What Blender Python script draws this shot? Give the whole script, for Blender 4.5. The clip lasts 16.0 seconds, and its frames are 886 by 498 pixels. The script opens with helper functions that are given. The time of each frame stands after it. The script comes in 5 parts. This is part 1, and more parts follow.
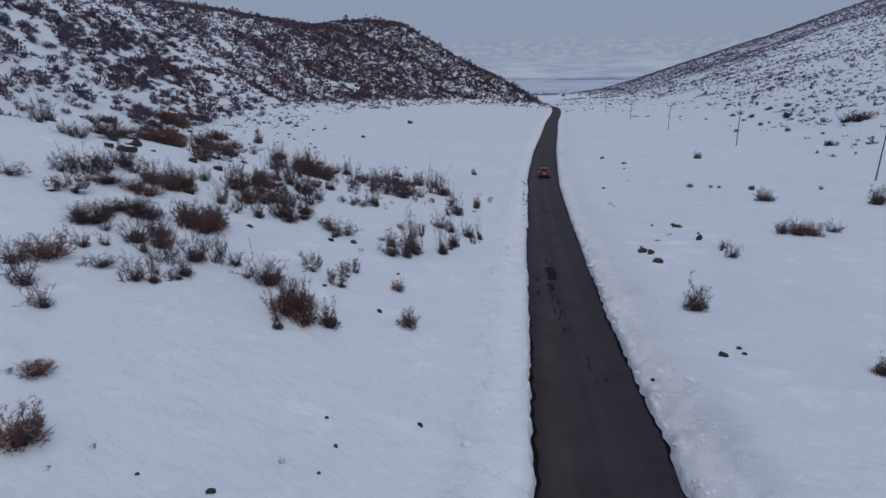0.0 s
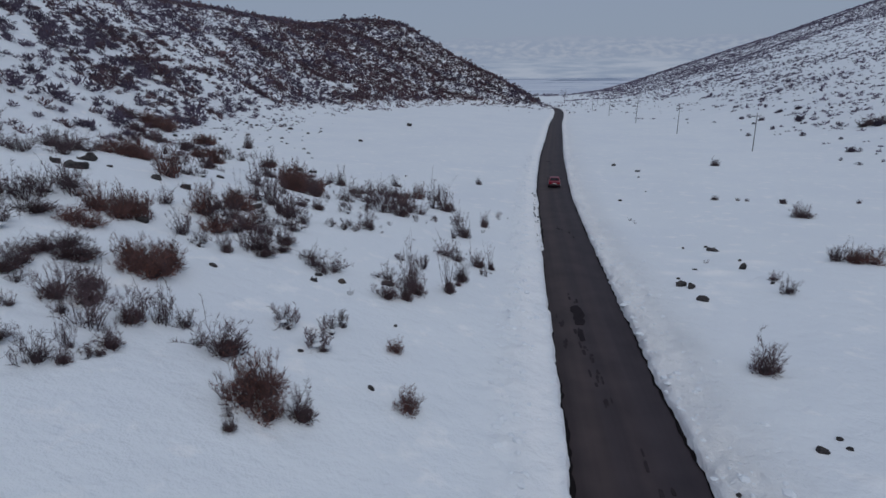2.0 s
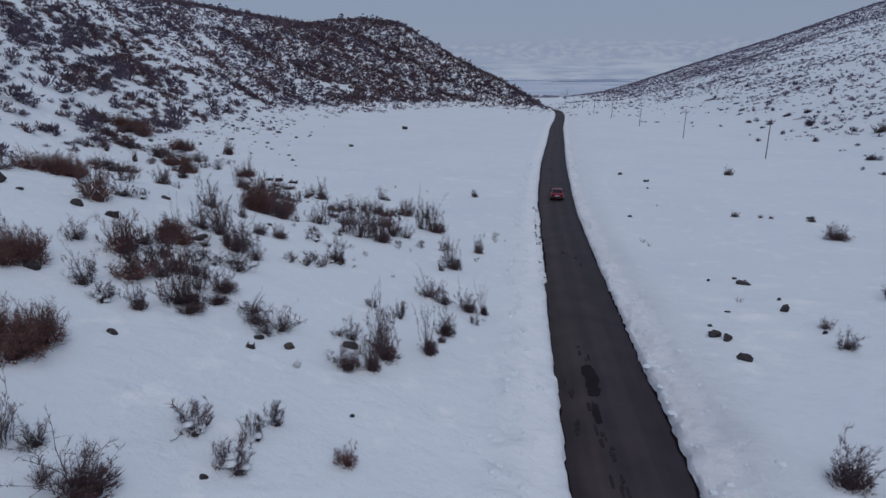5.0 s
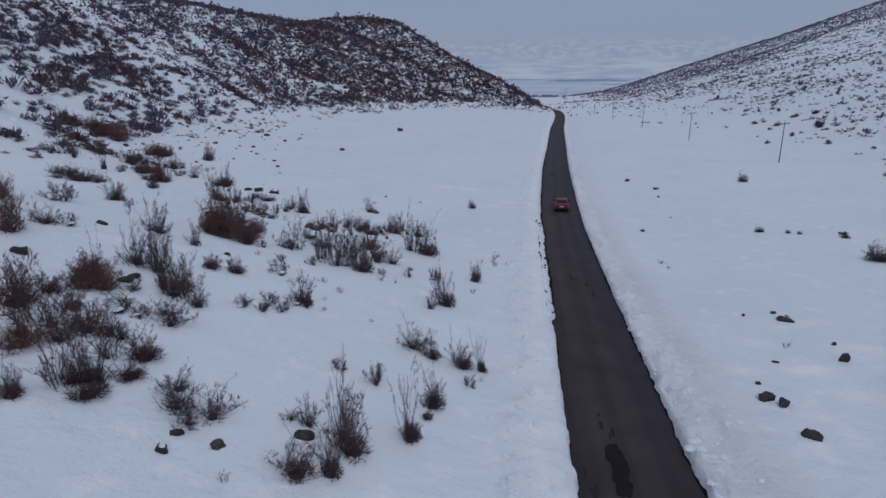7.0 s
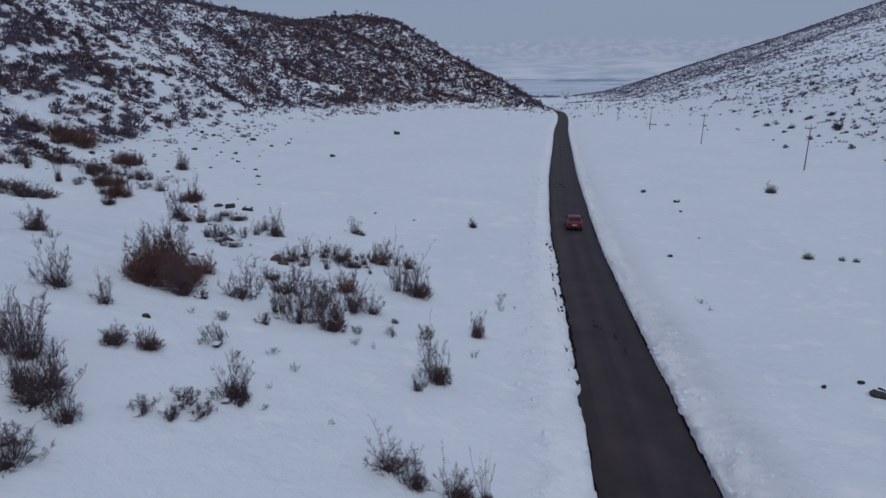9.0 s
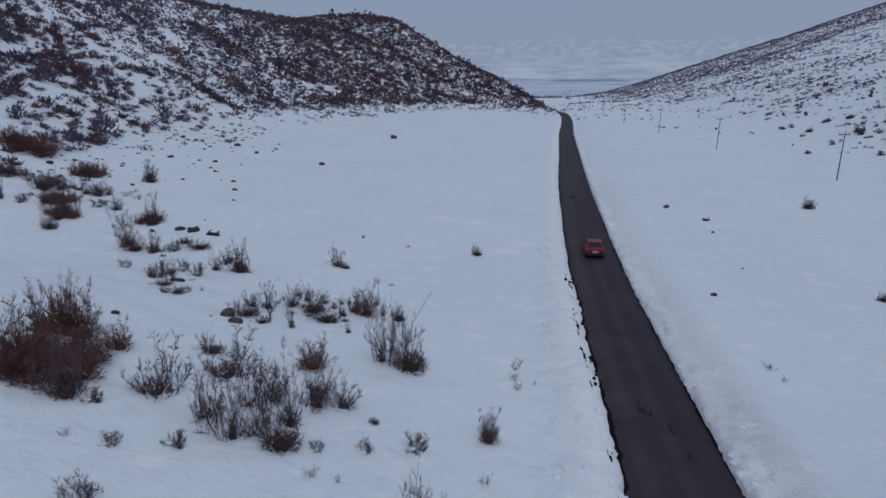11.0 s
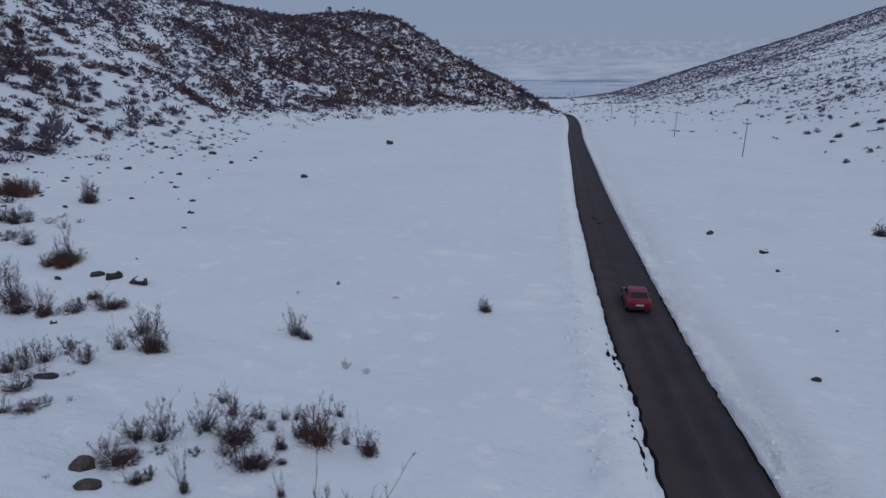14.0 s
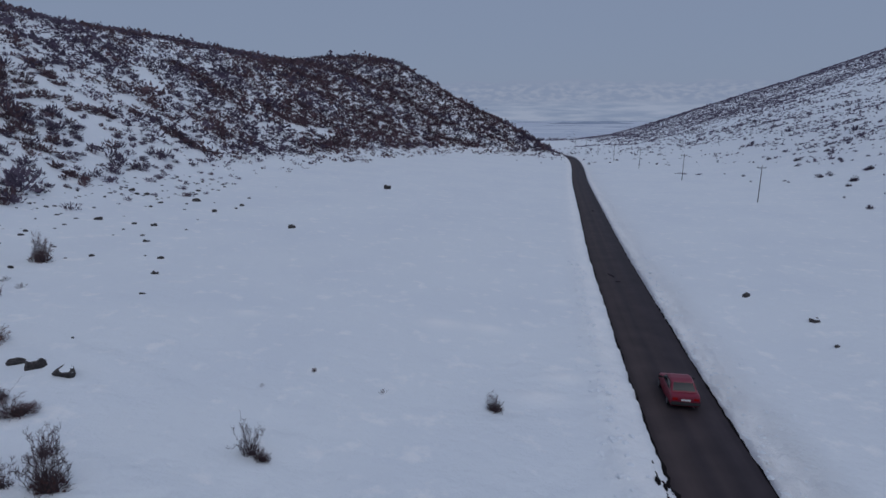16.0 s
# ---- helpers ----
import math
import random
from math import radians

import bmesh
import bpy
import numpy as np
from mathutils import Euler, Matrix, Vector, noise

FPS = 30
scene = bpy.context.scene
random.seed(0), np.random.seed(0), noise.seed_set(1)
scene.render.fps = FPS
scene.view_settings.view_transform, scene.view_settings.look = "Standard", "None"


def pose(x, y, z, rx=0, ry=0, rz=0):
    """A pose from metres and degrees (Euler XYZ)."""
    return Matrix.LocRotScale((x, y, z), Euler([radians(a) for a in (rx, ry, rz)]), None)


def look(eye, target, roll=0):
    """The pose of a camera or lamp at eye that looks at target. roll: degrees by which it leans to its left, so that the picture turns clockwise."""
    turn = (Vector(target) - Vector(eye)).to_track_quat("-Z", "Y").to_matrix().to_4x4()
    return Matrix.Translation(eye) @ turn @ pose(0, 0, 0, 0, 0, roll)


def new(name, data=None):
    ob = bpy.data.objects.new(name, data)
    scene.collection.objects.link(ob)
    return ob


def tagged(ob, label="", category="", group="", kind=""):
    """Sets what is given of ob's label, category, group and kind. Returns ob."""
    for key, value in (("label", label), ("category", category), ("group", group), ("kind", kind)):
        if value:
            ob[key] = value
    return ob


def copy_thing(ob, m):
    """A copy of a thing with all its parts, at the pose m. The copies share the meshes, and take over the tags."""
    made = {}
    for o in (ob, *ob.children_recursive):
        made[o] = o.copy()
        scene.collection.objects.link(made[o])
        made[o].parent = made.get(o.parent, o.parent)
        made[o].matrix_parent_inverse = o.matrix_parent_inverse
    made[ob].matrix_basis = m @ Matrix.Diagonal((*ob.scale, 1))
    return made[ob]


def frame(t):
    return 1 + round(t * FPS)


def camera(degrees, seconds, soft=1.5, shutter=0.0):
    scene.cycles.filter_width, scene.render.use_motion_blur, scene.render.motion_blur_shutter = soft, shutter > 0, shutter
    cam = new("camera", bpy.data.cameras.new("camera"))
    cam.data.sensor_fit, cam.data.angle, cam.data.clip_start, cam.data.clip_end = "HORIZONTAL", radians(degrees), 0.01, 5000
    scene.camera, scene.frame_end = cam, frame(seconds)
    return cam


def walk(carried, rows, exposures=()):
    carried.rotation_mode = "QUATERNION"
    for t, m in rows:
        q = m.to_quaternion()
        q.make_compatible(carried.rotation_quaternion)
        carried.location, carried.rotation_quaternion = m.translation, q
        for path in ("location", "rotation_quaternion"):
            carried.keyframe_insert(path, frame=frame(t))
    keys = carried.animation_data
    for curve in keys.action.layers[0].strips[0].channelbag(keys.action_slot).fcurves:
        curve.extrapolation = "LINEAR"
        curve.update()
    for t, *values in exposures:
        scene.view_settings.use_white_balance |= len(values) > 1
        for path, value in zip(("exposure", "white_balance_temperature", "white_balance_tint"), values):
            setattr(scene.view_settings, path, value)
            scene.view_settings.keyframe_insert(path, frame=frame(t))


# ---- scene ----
cam = camera(74.8, 16.0, soft=1.5)
PATH = [
    (0, (-0.027, 2.224, 11.81), (-0.202, 4.125, 11.216), -0.7),
    (0.5, (-0.379, 4.12, 11.818), (-0.553, 6.022, 11.224), -0.6),
    (1, (-0.65, 5.812, 11.822), (-0.824, 7.714, 11.229), -0.6),
    (1.5, (-0.862, 7.266, 11.89), (-1.036, 9.168, 11.297), -0.5),
    (2, (-1.023, 8.646, 11.952), (-1.194, 10.548, 11.358), -0.5),
    (2.5, (-1.064, 9.946, 11.993), (-1.237, 11.848, 11.399), -0.5),
    (3, (-1.086, 11.09, 12.045), (-1.259, 12.992, 11.452), -0.5),
    (3.5, (-1.022, 12.235, 12.06), (-1.194, 14.137, 11.467), -0.4),
    (4, (-0.873, 13.32, 12.055), (-1.044, 15.223, 11.463), -0.3),
    (6.5, (-0.702, 19.843, 12.063), (-0.869, 21.745, 11.47), -0.3),
    (7, (-0.812, 21.692, 12.088), (-0.977, 23.595, 11.494), -0.3),
    (7.5, (-0.899, 23.682, 12.077), (-1.063, 25.584, 11.484), -0.3),
    (8, (-0.953, 25.692, 12.092), (-1.118, 27.595, 11.498), -0.3),
    (8.5, (-1.009, 27.786, 12.105), (-1.175, 29.688, 11.511), -0.3),
    (9, (-1.16, 29.939, 12.07), (-1.326, 31.842, 11.476), -0.3),
    (11.5, (-1.971, 40.681, 12.159), (-2.137, 42.584, 11.564), -0.2),
    (12, (-2.122, 42.719, 12.087), (-2.288, 44.621, 11.492), -0.2),
    (12.5, (-2.29, 44.806, 11.987), (-2.457, 46.709, 11.393), -0.1),
    (13, (-2.398, 46.805, 11.961), (-2.566, 48.707, 11.367), -0.1),
    (13.5, (-2.547, 48.806, 11.914), (-2.716, 50.709, 11.321), -0.1),
    (14, (-2.658, 50.74, 11.939), (-2.828, 52.642, 11.346), -0.1),
    (14.5, (-2.855, 52.645, 11.949), (-3.024, 54.548, 11.356), -0.0),
    (15, (-2.992, 54.487, 11.957), (-3.161, 56.392, 11.371), -0.0),
    (15.5, (-3.136, 56.271, 12.052), (-3.307, 58.191, 11.519), -0.0),
    (16, (-3.213, 57.949, 12.053), (-3.388, 59.886, 11.59), -0.1),
]
walk(cam, [(t, look(eye, target, roll)) for t, eye, target, roll in PATH],
     [(0, -0.09, 6370, 10.2), (1, -0.09, 6490, 8.7), (2.5, -0.10, 6545, 7), (4, -0.10, 6480, 8.2), (6.5, -0.10, 6295, 9.6), (9, -0.11, 6285, 9.6), (12, -0.16, 6215, 9.8), (14, -0.21, 6175, 10.2), (16, -0.29, 6165, 10.2)])

# ---- sky and sun: an even winter overcast ----
world = bpy.data.worlds.new("overcast_sky")
scene.world = world
world.use_nodes = True
wn, wl = world.node_tree.nodes, world.node_tree.links
sky = wn.new("ShaderNodeTexSky")
sky.sky_type, sky.sun_disc = "NISHITA", False
sky.sun_elevation, sky.sun_rotation = radians(58), radians(153)
sky_gain = wn.new("ShaderNodeMix")
sky_gain.data_type = "RGBA"
sky_gain.inputs["Factor"].default_value = 0.93
sky_dim = wn.new("ShaderNodeVectorMath")
sky_dim.operation = "SCALE"
sky_dim.inputs["Scale"].default_value = 0.08
wl.new(sky.outputs["Color"], sky_dim.inputs[0])
wl.new(sky_dim.outputs["Vector"], sky_gain.inputs["A"])
sky_gain.inputs["B"].default_value = (0.270, 0.325, 0.444, 1)
wl.new(sky_gain.outputs["Result"], wn["Background"].inputs["Color"])
wn["Background"].inputs["Strength"].default_value = 1.0
sun = new("sun", bpy.data.lights.new("sun", "SUN"))
sun.data.energy, sun.data.angle, sun.data.color = 0.73, radians(36), (0.985, 0.975, 0.965)
sun.matrix_world = look((60, -120, 220), (0, 0, 0))


# ---- materials ----
def material(name, color, rough=0.8, metal=0.0):
    m = bpy.data.materials.new(name)
    m.use_nodes = True
    b = m.node_tree.nodes["Principled BSDF"]
    b.inputs["Base Color"].default_value = (*color, 1)
    b.inputs["Roughness"].default_value, b.inputs["Metallic"].default_value = rough, metal
    return m, m.node_tree.nodes, m.node_tree.links, b


def grain(m, scales=(3.0, 40.0), amounts=(0.25, 0.15), tint=(0.5, 0.5, 0.5), bump=0.2, depth=0.02, space="Object"):
    """Mottles a material's colour at two scales and gives it relief."""
    n, l = m.node_tree.nodes, m.node_tree.links
    b = n["Principled BSDF"]
    base = tuple(b.inputs["Base Color"].default_value)
    at = n.new("ShaderNodeTexCoord")
    last = None
    for scale, amount in zip(scales, amounts):
        t = n.new("ShaderNodeTexNoise")
        t.inputs["Scale"].default_value, t.inputs["Detail"].default_value = scale, 5
        l.new(at.outputs[space], t.inputs["Vector"])
        ramp = n.new("ShaderNodeMapRange")
        ramp.inputs["From Min"].default_value, ramp.inputs["From Max"].default_value = 0.35, 0.7
        ramp.inputs["To Max"].default_value = amount
        l.new(t.outputs["Fac"], ramp.inputs["Value"])
        mix = n.new("ShaderNodeMix")
        mix.data_type = "RGBA"
        l.new(ramp.outputs["Result"], mix.inputs["Factor"])
        if last:
            l.new(last.outputs["Result"], mix.inputs["A"])
        else:
            mix.inputs["A"].default_value = base
        mix.inputs["B"].default_value = (base[0] * tint[0] * 2 * 0.6, base[1] * tint[1] * 2 * 0.6, base[2] * tint[2] * 2 * 0.6, 1)
        last = mix
    l.new(last.outputs["Result"], b.inputs["Base Color"])
    if bump:
        t = n.new("ShaderNodeTexNoise")
        t.inputs["Scale"].default_value, t.inputs["Detail"].default_value = scales[-1] * 0.6, 6
        l.new(at.outputs[space], t.inputs["Vector"])
        bp = n.new("ShaderNodeBump")
        bp.inputs["Strength"].default_value, bp.inputs["Distance"].default_value = bump, depth
        l.new(t.outputs["Fac"], bp.inputs["Height"])
        l.new(bp.outputs["Normal"], b.inputs["Normal"])
    return m


def vary(m, source, low, high):
    """Lets a material's colour run between two by Random Per Island, by Object Info's Random, or by the tone of each clump."""
    n, l = m.node_tree.nodes, m.node_tree.links
    b = n["Principled BSDF"]
    r = n.new({"island": "ShaderNodeNewGeometry", "object": "ShaderNodeObjectInfo", "tone": "ShaderNodeAttribute"}[source])
    if source == "tone":
        r.attribute_name = "tone"
    mix = n.new("ShaderNodeMix")
    mix.data_type = "RGBA"
    l.new(r.outputs[{"island": "Random Per Island", "object": "Random", "tone": "Fac"}[source]], mix.inputs["Factor"])
    mix.inputs["A"].default_value, mix.inputs["B"].default_value = (*low, 1), (*high, 1)
    l.new(mix.outputs["Result"], b.inputs["Base Color"])
    return m


def snow_material():
    m, n, l, b = material("snow", (0.83, 0.85, 0.88), 0.75)
    b.inputs["Specular IOR Level"].default_value = 0.25
    at = n.new("ShaderNodeTexCoord")
    # old, slightly dirty crust in broad patches
    t = n.new("ShaderNodeTexNoise")
    t.inputs["Scale"].default_value, t.inputs["Detail"].default_value = 0.09, 6
    l.new(at.outputs["Object"], t.inputs["Vector"])
    ramp = n.new("ShaderNodeMapRange")
    ramp.inputs["From Min"].default_value, ramp.inputs["From Max"].default_value = 0.4, 0.72
    ramp.inputs["To Max"].default_value = 0.55
    l.new(t.outputs["Fac"], ramp.inputs["Value"])
    mix = n.new("ShaderNodeMix")
    mix.data_type = "RGBA"
    mix.inputs["A"].default_value, mix.inputs["B"].default_value = (0.825, 0.848, 0.88, 1), (0.75, 0.78, 0.84, 1)
    l.new(ramp.outputs["Result"], mix.inputs["Factor"])
    # road grit thrown on to the banks, kept in an attribute of the ground
    dirt = n.new("ShaderNodeAttribute")
    dirt.attribute_name = "grit"
    speck = n.new("ShaderNodeTexNoise")
    speck.inputs["Scale"].default_value, speck.inputs["Detail"].default_value = 2.2, 8
    l.new(at.outputs["Object"], speck.inputs["Vector"])
    mul = n.new("ShaderNodeMath")
    mul.operation = "MULTIPLY"
    l.new(dirt.outputs["Fac"], mul.inputs[0])
    l.new(speck.outputs["Fac"], mul.inputs[1])
    mix2 = n.new("ShaderNodeMix")
    mix2.data_type = "RGBA"
    l.new(mul.outputs["Value"], mix2.inputs["Factor"])
    l.new(mix.outputs["Result"], mix2.inputs["A"])
    mix2.inputs["B"].default_value = (0.46, 0.37, 0.36, 1)
    l.new(mix2.outputs["Result"], b.inputs["Base Color"])
    # fields far out on the plain, tinted blue-grey to paint haze, in long streaks
    far_tint = n.new("ShaderNodeAttribute")
    far_tint.attribute_name = "far_haze"
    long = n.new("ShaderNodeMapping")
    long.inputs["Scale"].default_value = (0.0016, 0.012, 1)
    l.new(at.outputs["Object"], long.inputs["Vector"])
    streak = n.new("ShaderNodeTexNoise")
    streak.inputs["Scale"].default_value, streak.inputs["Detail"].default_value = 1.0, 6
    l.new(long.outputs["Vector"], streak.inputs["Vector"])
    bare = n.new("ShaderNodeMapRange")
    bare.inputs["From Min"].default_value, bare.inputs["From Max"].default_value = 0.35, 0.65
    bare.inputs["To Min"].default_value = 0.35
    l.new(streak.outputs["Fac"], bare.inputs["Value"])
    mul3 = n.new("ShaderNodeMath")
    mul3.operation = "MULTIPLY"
    l.new(far_tint.outputs["Fac"], mul3.inputs[0])
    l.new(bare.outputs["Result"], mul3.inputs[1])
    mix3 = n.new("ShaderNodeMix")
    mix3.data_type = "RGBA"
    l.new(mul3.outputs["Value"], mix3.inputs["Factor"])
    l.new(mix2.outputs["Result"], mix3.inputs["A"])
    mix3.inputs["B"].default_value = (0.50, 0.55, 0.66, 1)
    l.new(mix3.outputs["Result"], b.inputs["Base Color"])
    # bright wind crust in small broken patches, which also paints in sunlit bumps
    crust = n.new("ShaderNodeTexNoise")
    crust.inputs["Scale"].default_value, crust.inputs["Detail"].default_value = 0.55, 7
    crust.inputs["Roughness"].default_value = 0.62
    l.new(at.outputs["Object"], crust.inputs["Vector"])
    flake = n.new("ShaderNodeMapRange")
    flake.inputs["From Min"].default_value, flake.inputs["From Max"].default_value = 0.56, 0.68
    flake.inputs["To Max"].default_value = 0.7
    l.new(crust.outputs["Fac"], flake.inputs["Value"])
    # snow broken by the plough, cleaner and brighter than the old crust, and humps painted lighter as if lit
    broken = n.new("ShaderNodeAttribute")
    broken.attribute_name = "broken"
    most = n.new("ShaderNodeMath")
    most.operation = "MAXIMUM"
    l.new(flake.outputs["Result"], most.inputs[0])
    l.new(broken.outputs["Fac"], most.inputs[1])
    mix4 = n.new("ShaderNodeMix")
    mix4.data_type = "RGBA"
    l.new(most.outputs["Value"], mix4.inputs["Factor"])
    l.new(mix3.outputs["Result"], mix4.inputs["A"])
    mix4.inputs["B"].default_value = (0.955, 0.94, 0.94, 1)
    l.new(mix4.outputs["Result"], b.inputs["Base Color"])
    # fine relief: crust and wind ripple
    t2 = n.new("ShaderNodeTexNoise")
    t2.inputs["Scale"].default_value, t2.inputs["Detail"].default_value = 0.75, 5
    t2.inputs["Roughness"].default_value = 0.6
    l.new(at.outputs["Object"], t2.inputs["Vector"])
    bp = n.new("ShaderNodeBump")
    bp.inputs["Strength"].default_value, bp.inputs["Distance"].default_value = 0.8, 0.42
    thrown = n.new("ShaderNodeAttribute")
    thrown.attribute_name = "ploughed"
    crumb = n.new("ShaderNodeTexNoise")
    crumb.inputs["Scale"].default_value, crumb.inputs["Detail"].default_value = 3.2, 6
    crumb.inputs["Roughness"].default_value = 0.65
    l.new(at.outputs["Object"], crumb.inputs["Vector"])
    rough = n.new("ShaderNodeMath")
    rough.operation = "MULTIPLY"
    l.new(thrown.outputs["Fac"], rough.inputs[0])
    l.new(crumb.outputs["Fac"], rough.inputs[1])
    height = n.new("ShaderNodeMath")
    height.operation = "MULTIPLY_ADD"
    l.new(rough.outputs["Value"], height.inputs[0])
    height.inputs[1].default_value = 0.85
    l.new(t2.outputs["Fac"], height.inputs[2])
    l.new(height.outputs["Value"], bp.inputs["Height"])
    l.new(bp.outputs["Normal"], b.inputs["Normal"])
    return m


def asphalt_material():
    m, n, l, b = material("asphalt", (0.05, 0.048, 0.05), 0.78)
    b.inputs["Specular IOR Level"].default_value = 0.3
    uv = n.new("ShaderNodeUVMap")
    uv.uv_map = "across_along"
    stretch = n.new("ShaderNodeMapping")
    stretch.inputs["Scale"].default_value = (1.5, 0.02, 1)
    l.new(uv.outputs["UV"], stretch.inputs["Vector"])
    lanes = n.new("ShaderNodeTexNoise")
    lanes.inputs["Scale"].default_value, lanes.inputs["Detail"].default_value = 1.0, 4
    l.new(stretch.outputs["Vector"], lanes.inputs["Vector"])
    blot = n.new("ShaderNodeTexNoise")
    blot.inputs["Scale"].default_value, blot.inputs["Detail"].default_value = 0.5, 7
    l.new(uv.outputs["UV"], blot.inputs["Vector"])
    fine = n.new("ShaderNodeTexNoise")
    fine.inputs["Scale"].default_value, fine.inputs["Detail"].default_value = 30.0, 4
    l.new(uv.outputs["UV"], fine.inputs["Vector"])
    add = n.new("ShaderNodeMath")
    add.operation = "ADD"
    l.new(lanes.outputs["Fac"], add.inputs[0])
    l.new(blot.outputs["Fac"], add.inputs[1])
    ramp = n.new("ShaderNodeMapRange")
    ramp.inputs["From Min"].default_value, ramp.inputs["From Max"].default_value = 0.75, 1.3
    l.new(add.outputs["Value"], ramp.inputs["Value"])
    mix = n.new("ShaderNodeMix")
    mix.data_type = "RGBA"
    mix.inputs["A"].default_value, mix.inputs["B"].default_value = (0.043, 0.033, 0.038, 1), (0.076, 0.058, 0.063, 1)
    l.new(ramp.outputs["Result"], mix.inputs["Factor"])
    # wheel tracks: dusty brown on one side, polished dark bands between
    split = n.new("ShaderNodeSeparateXYZ")
    l.new(uv.outputs["UV"], split.inputs["Vector"])
    wander = n.new("ShaderNodeMath")
    wander.operation = "MULTIPLY_ADD"
    l.new(lanes.outputs["Fac"], wander.inputs[0])
    wander.inputs[1].default_value = 0.7
    l.new(split.outputs["X"], wander.inputs[2])
    across = n.new("ShaderNodeMapRange")
    across.inputs["From Min"].default_value, across.inputs["From Max"].default_value = -1.9, 2.6
    l.new(wander.outputs["Value"], across.inputs["Value"])
    tracks = n.new("ShaderNodeValToRGB")
    while len(tracks.color_ramp.elements) < 7:
        tracks.color_ramp.elements.new(0.5)
    for k, (at, tone) in enumerate(((0.0, (0.62, 0.56, 0.56)), (0.10, (1.02, 0.96, 0.90)), (0.27, (1.12, 1.05, 0.97)), (0.40, (0.84, 0.82, 0.84)),
                                    (0.54, (1.06, 1.00, 0.98)), (0.72, (0.86, 0.85, 0.90)), (1.0, (0.80, 0.78, 0.84)))):
        tracks.color_ramp.elements[k].position, tracks.color_ramp.elements[k].color = at, (*tone, 1)
    l.new(across.outputs["Result"], tracks.inputs["Fac"])
    worn = n.new("ShaderNodeMix")
    worn.data_type, worn.blend_type = "RGBA", "MULTIPLY"
    worn.inputs["Factor"].default_value = 1.0
    l.new(mix.outputs["Result"], worn.inputs["A"])
    l.new(tracks.outputs["Color"], worn.inputs["B"])
    mix2 = n.new("ShaderNodeMix")
    mix2.data_type, mix2.blend_type = "RGBA", "MULTIPLY"
    mix2.inputs["Factor"].default_value = 0.3
    l.new(worn.outputs["Result"], mix2.inputs["A"])
    l.new(fine.outputs["Color"], mix2.inputs["B"])
    l.new(mix2.outputs["Result"], b.inputs["Base Color"])
    bp = n.new("ShaderNodeBump")
    bp.inputs["Strength"].default_value, bp.inputs["Distance"].default_value = 0.4, 0.01
    l.new(fine.outputs["Fac"], bp.inputs["Height"])
    l.new(bp.outputs["Normal"], b.inputs["Normal"])
    return m


SNOW = snow_material()
ASPHALT = asphalt_material()
TAR = grain(material("tar_patch", (0.027, 0.021, 0.025), 0.95)[0], (2, 30), (0.6, 0.4), bump=0.3, depth=0.01)
WORN_TAR = grain(material("worn_tar", (0.052, 0.042, 0.046), 0.95)[0], (3.5, 30), (0.9, 0.5), (0.45, 0.44, 0.45), bump=0.3, depth=0.01)
DARK_EDGE = grain(material("dark_gravel", (0.014, 0.011, 0.012), 0.95)[0], (3, 25), (0.6, 0.4), bump=0.8, depth=0.03)
ROCK = grain(material("fieldstone", (0.100, 0.086, 0.083), 0.9)[0], (2.2, 9), (1.6, 1.2), (0.28, 0.28, 0.30), bump=1.0, depth=0.09)
BROWN_ROCK = grain(material("brown_fieldstone", (0.155, 0.120, 0.098), 0.9)[0], (2.2, 9), (1.2, 1.0), (0.28, 0.28, 0.30), bump=1.0, depth=0.09)
STEM = grain(material("bark", (0.060, 0.041, 0.045), 0.9)[0], (6, 40), (0.4, 0.3), bump=0)
TWIG = vary(material("grey_twig", (0.05, 0.04, 0.042), 0.9)[0], "object", (0.070, 0.046, 0.052), (0.138, 0.090, 0.100))
RED_TWIG = vary(material("red_twig", (0.06, 0.035, 0.03), 0.9)[0], "object", (0.088, 0.049, 0.048), (0.165, 0.088, 0.082))
LEAF = vary(material("dead_leaf", (0.08, 0.04, 0.03), 0.9)[0], "island", (0.115, 0.051, 0.042), (0.310, 0.128, 0.098))
DARK_LEAF = vary(material("dark_litter", (0.03, 0.022, 0.02), 0.95)[0], "island", (0.036, 0.026, 0.032), (0.085, 0.058, 0.066))
SKIRT_LEAF = vary(material("skirt_leaf", (0.05, 0.03, 0.025), 0.95)[0], "island", (0.044, 0.024, 0.024), (0.140, 0.066, 0.058))
BRUSH_GREY = vary(material("brush_grey", (0.05, 0.042, 0.05), 0.95)[0], "tone", (0.060, 0.046, 0.070), (0.158, 0.122, 0.172))
# distance haze is painted in: twigs lightened and tinted blue-purple
BRUSH_HAZY = vary(material("brush_hazy", (0.06, 0.045, 0.06), 0.95)[0], "tone", (0.076, 0.060, 0.094), (0.194, 0.156, 0.218))
BRUSH_RED = vary(material("brush_red", (0.07, 0.045, 0.04), 0.95)[0], "tone", (0.070, 0.048, 0.060), (0.178, 0.108, 0.122))
BRUSH_DARK = vary(material("brush_dark", (0.05, 0.042, 0.05), 0.95)[0], "tone", (0.047, 0.037, 0.056), (0.116, 0.090, 0.124))
POLE_WOOD = grain(material("weathered_wood", (0.060, 0.051, 0.049), 0.85)[0], (3, 30), (0.5, 0.4), bump=0.3, depth=0.01)
PORCELAIN = material("porcelain", (0.25, 0.22, 0.2), 0.3)[0]
STEEL = material("galvanised_steel", (0.3, 0.3, 0.31), 0.5, 0.9)[0]
CAR_PAINT = grain(material("red_car_paint", (0.20, 0.010, 0.031), 0.35)[0], (2, 20), (0.25, 0.1), bump=0)
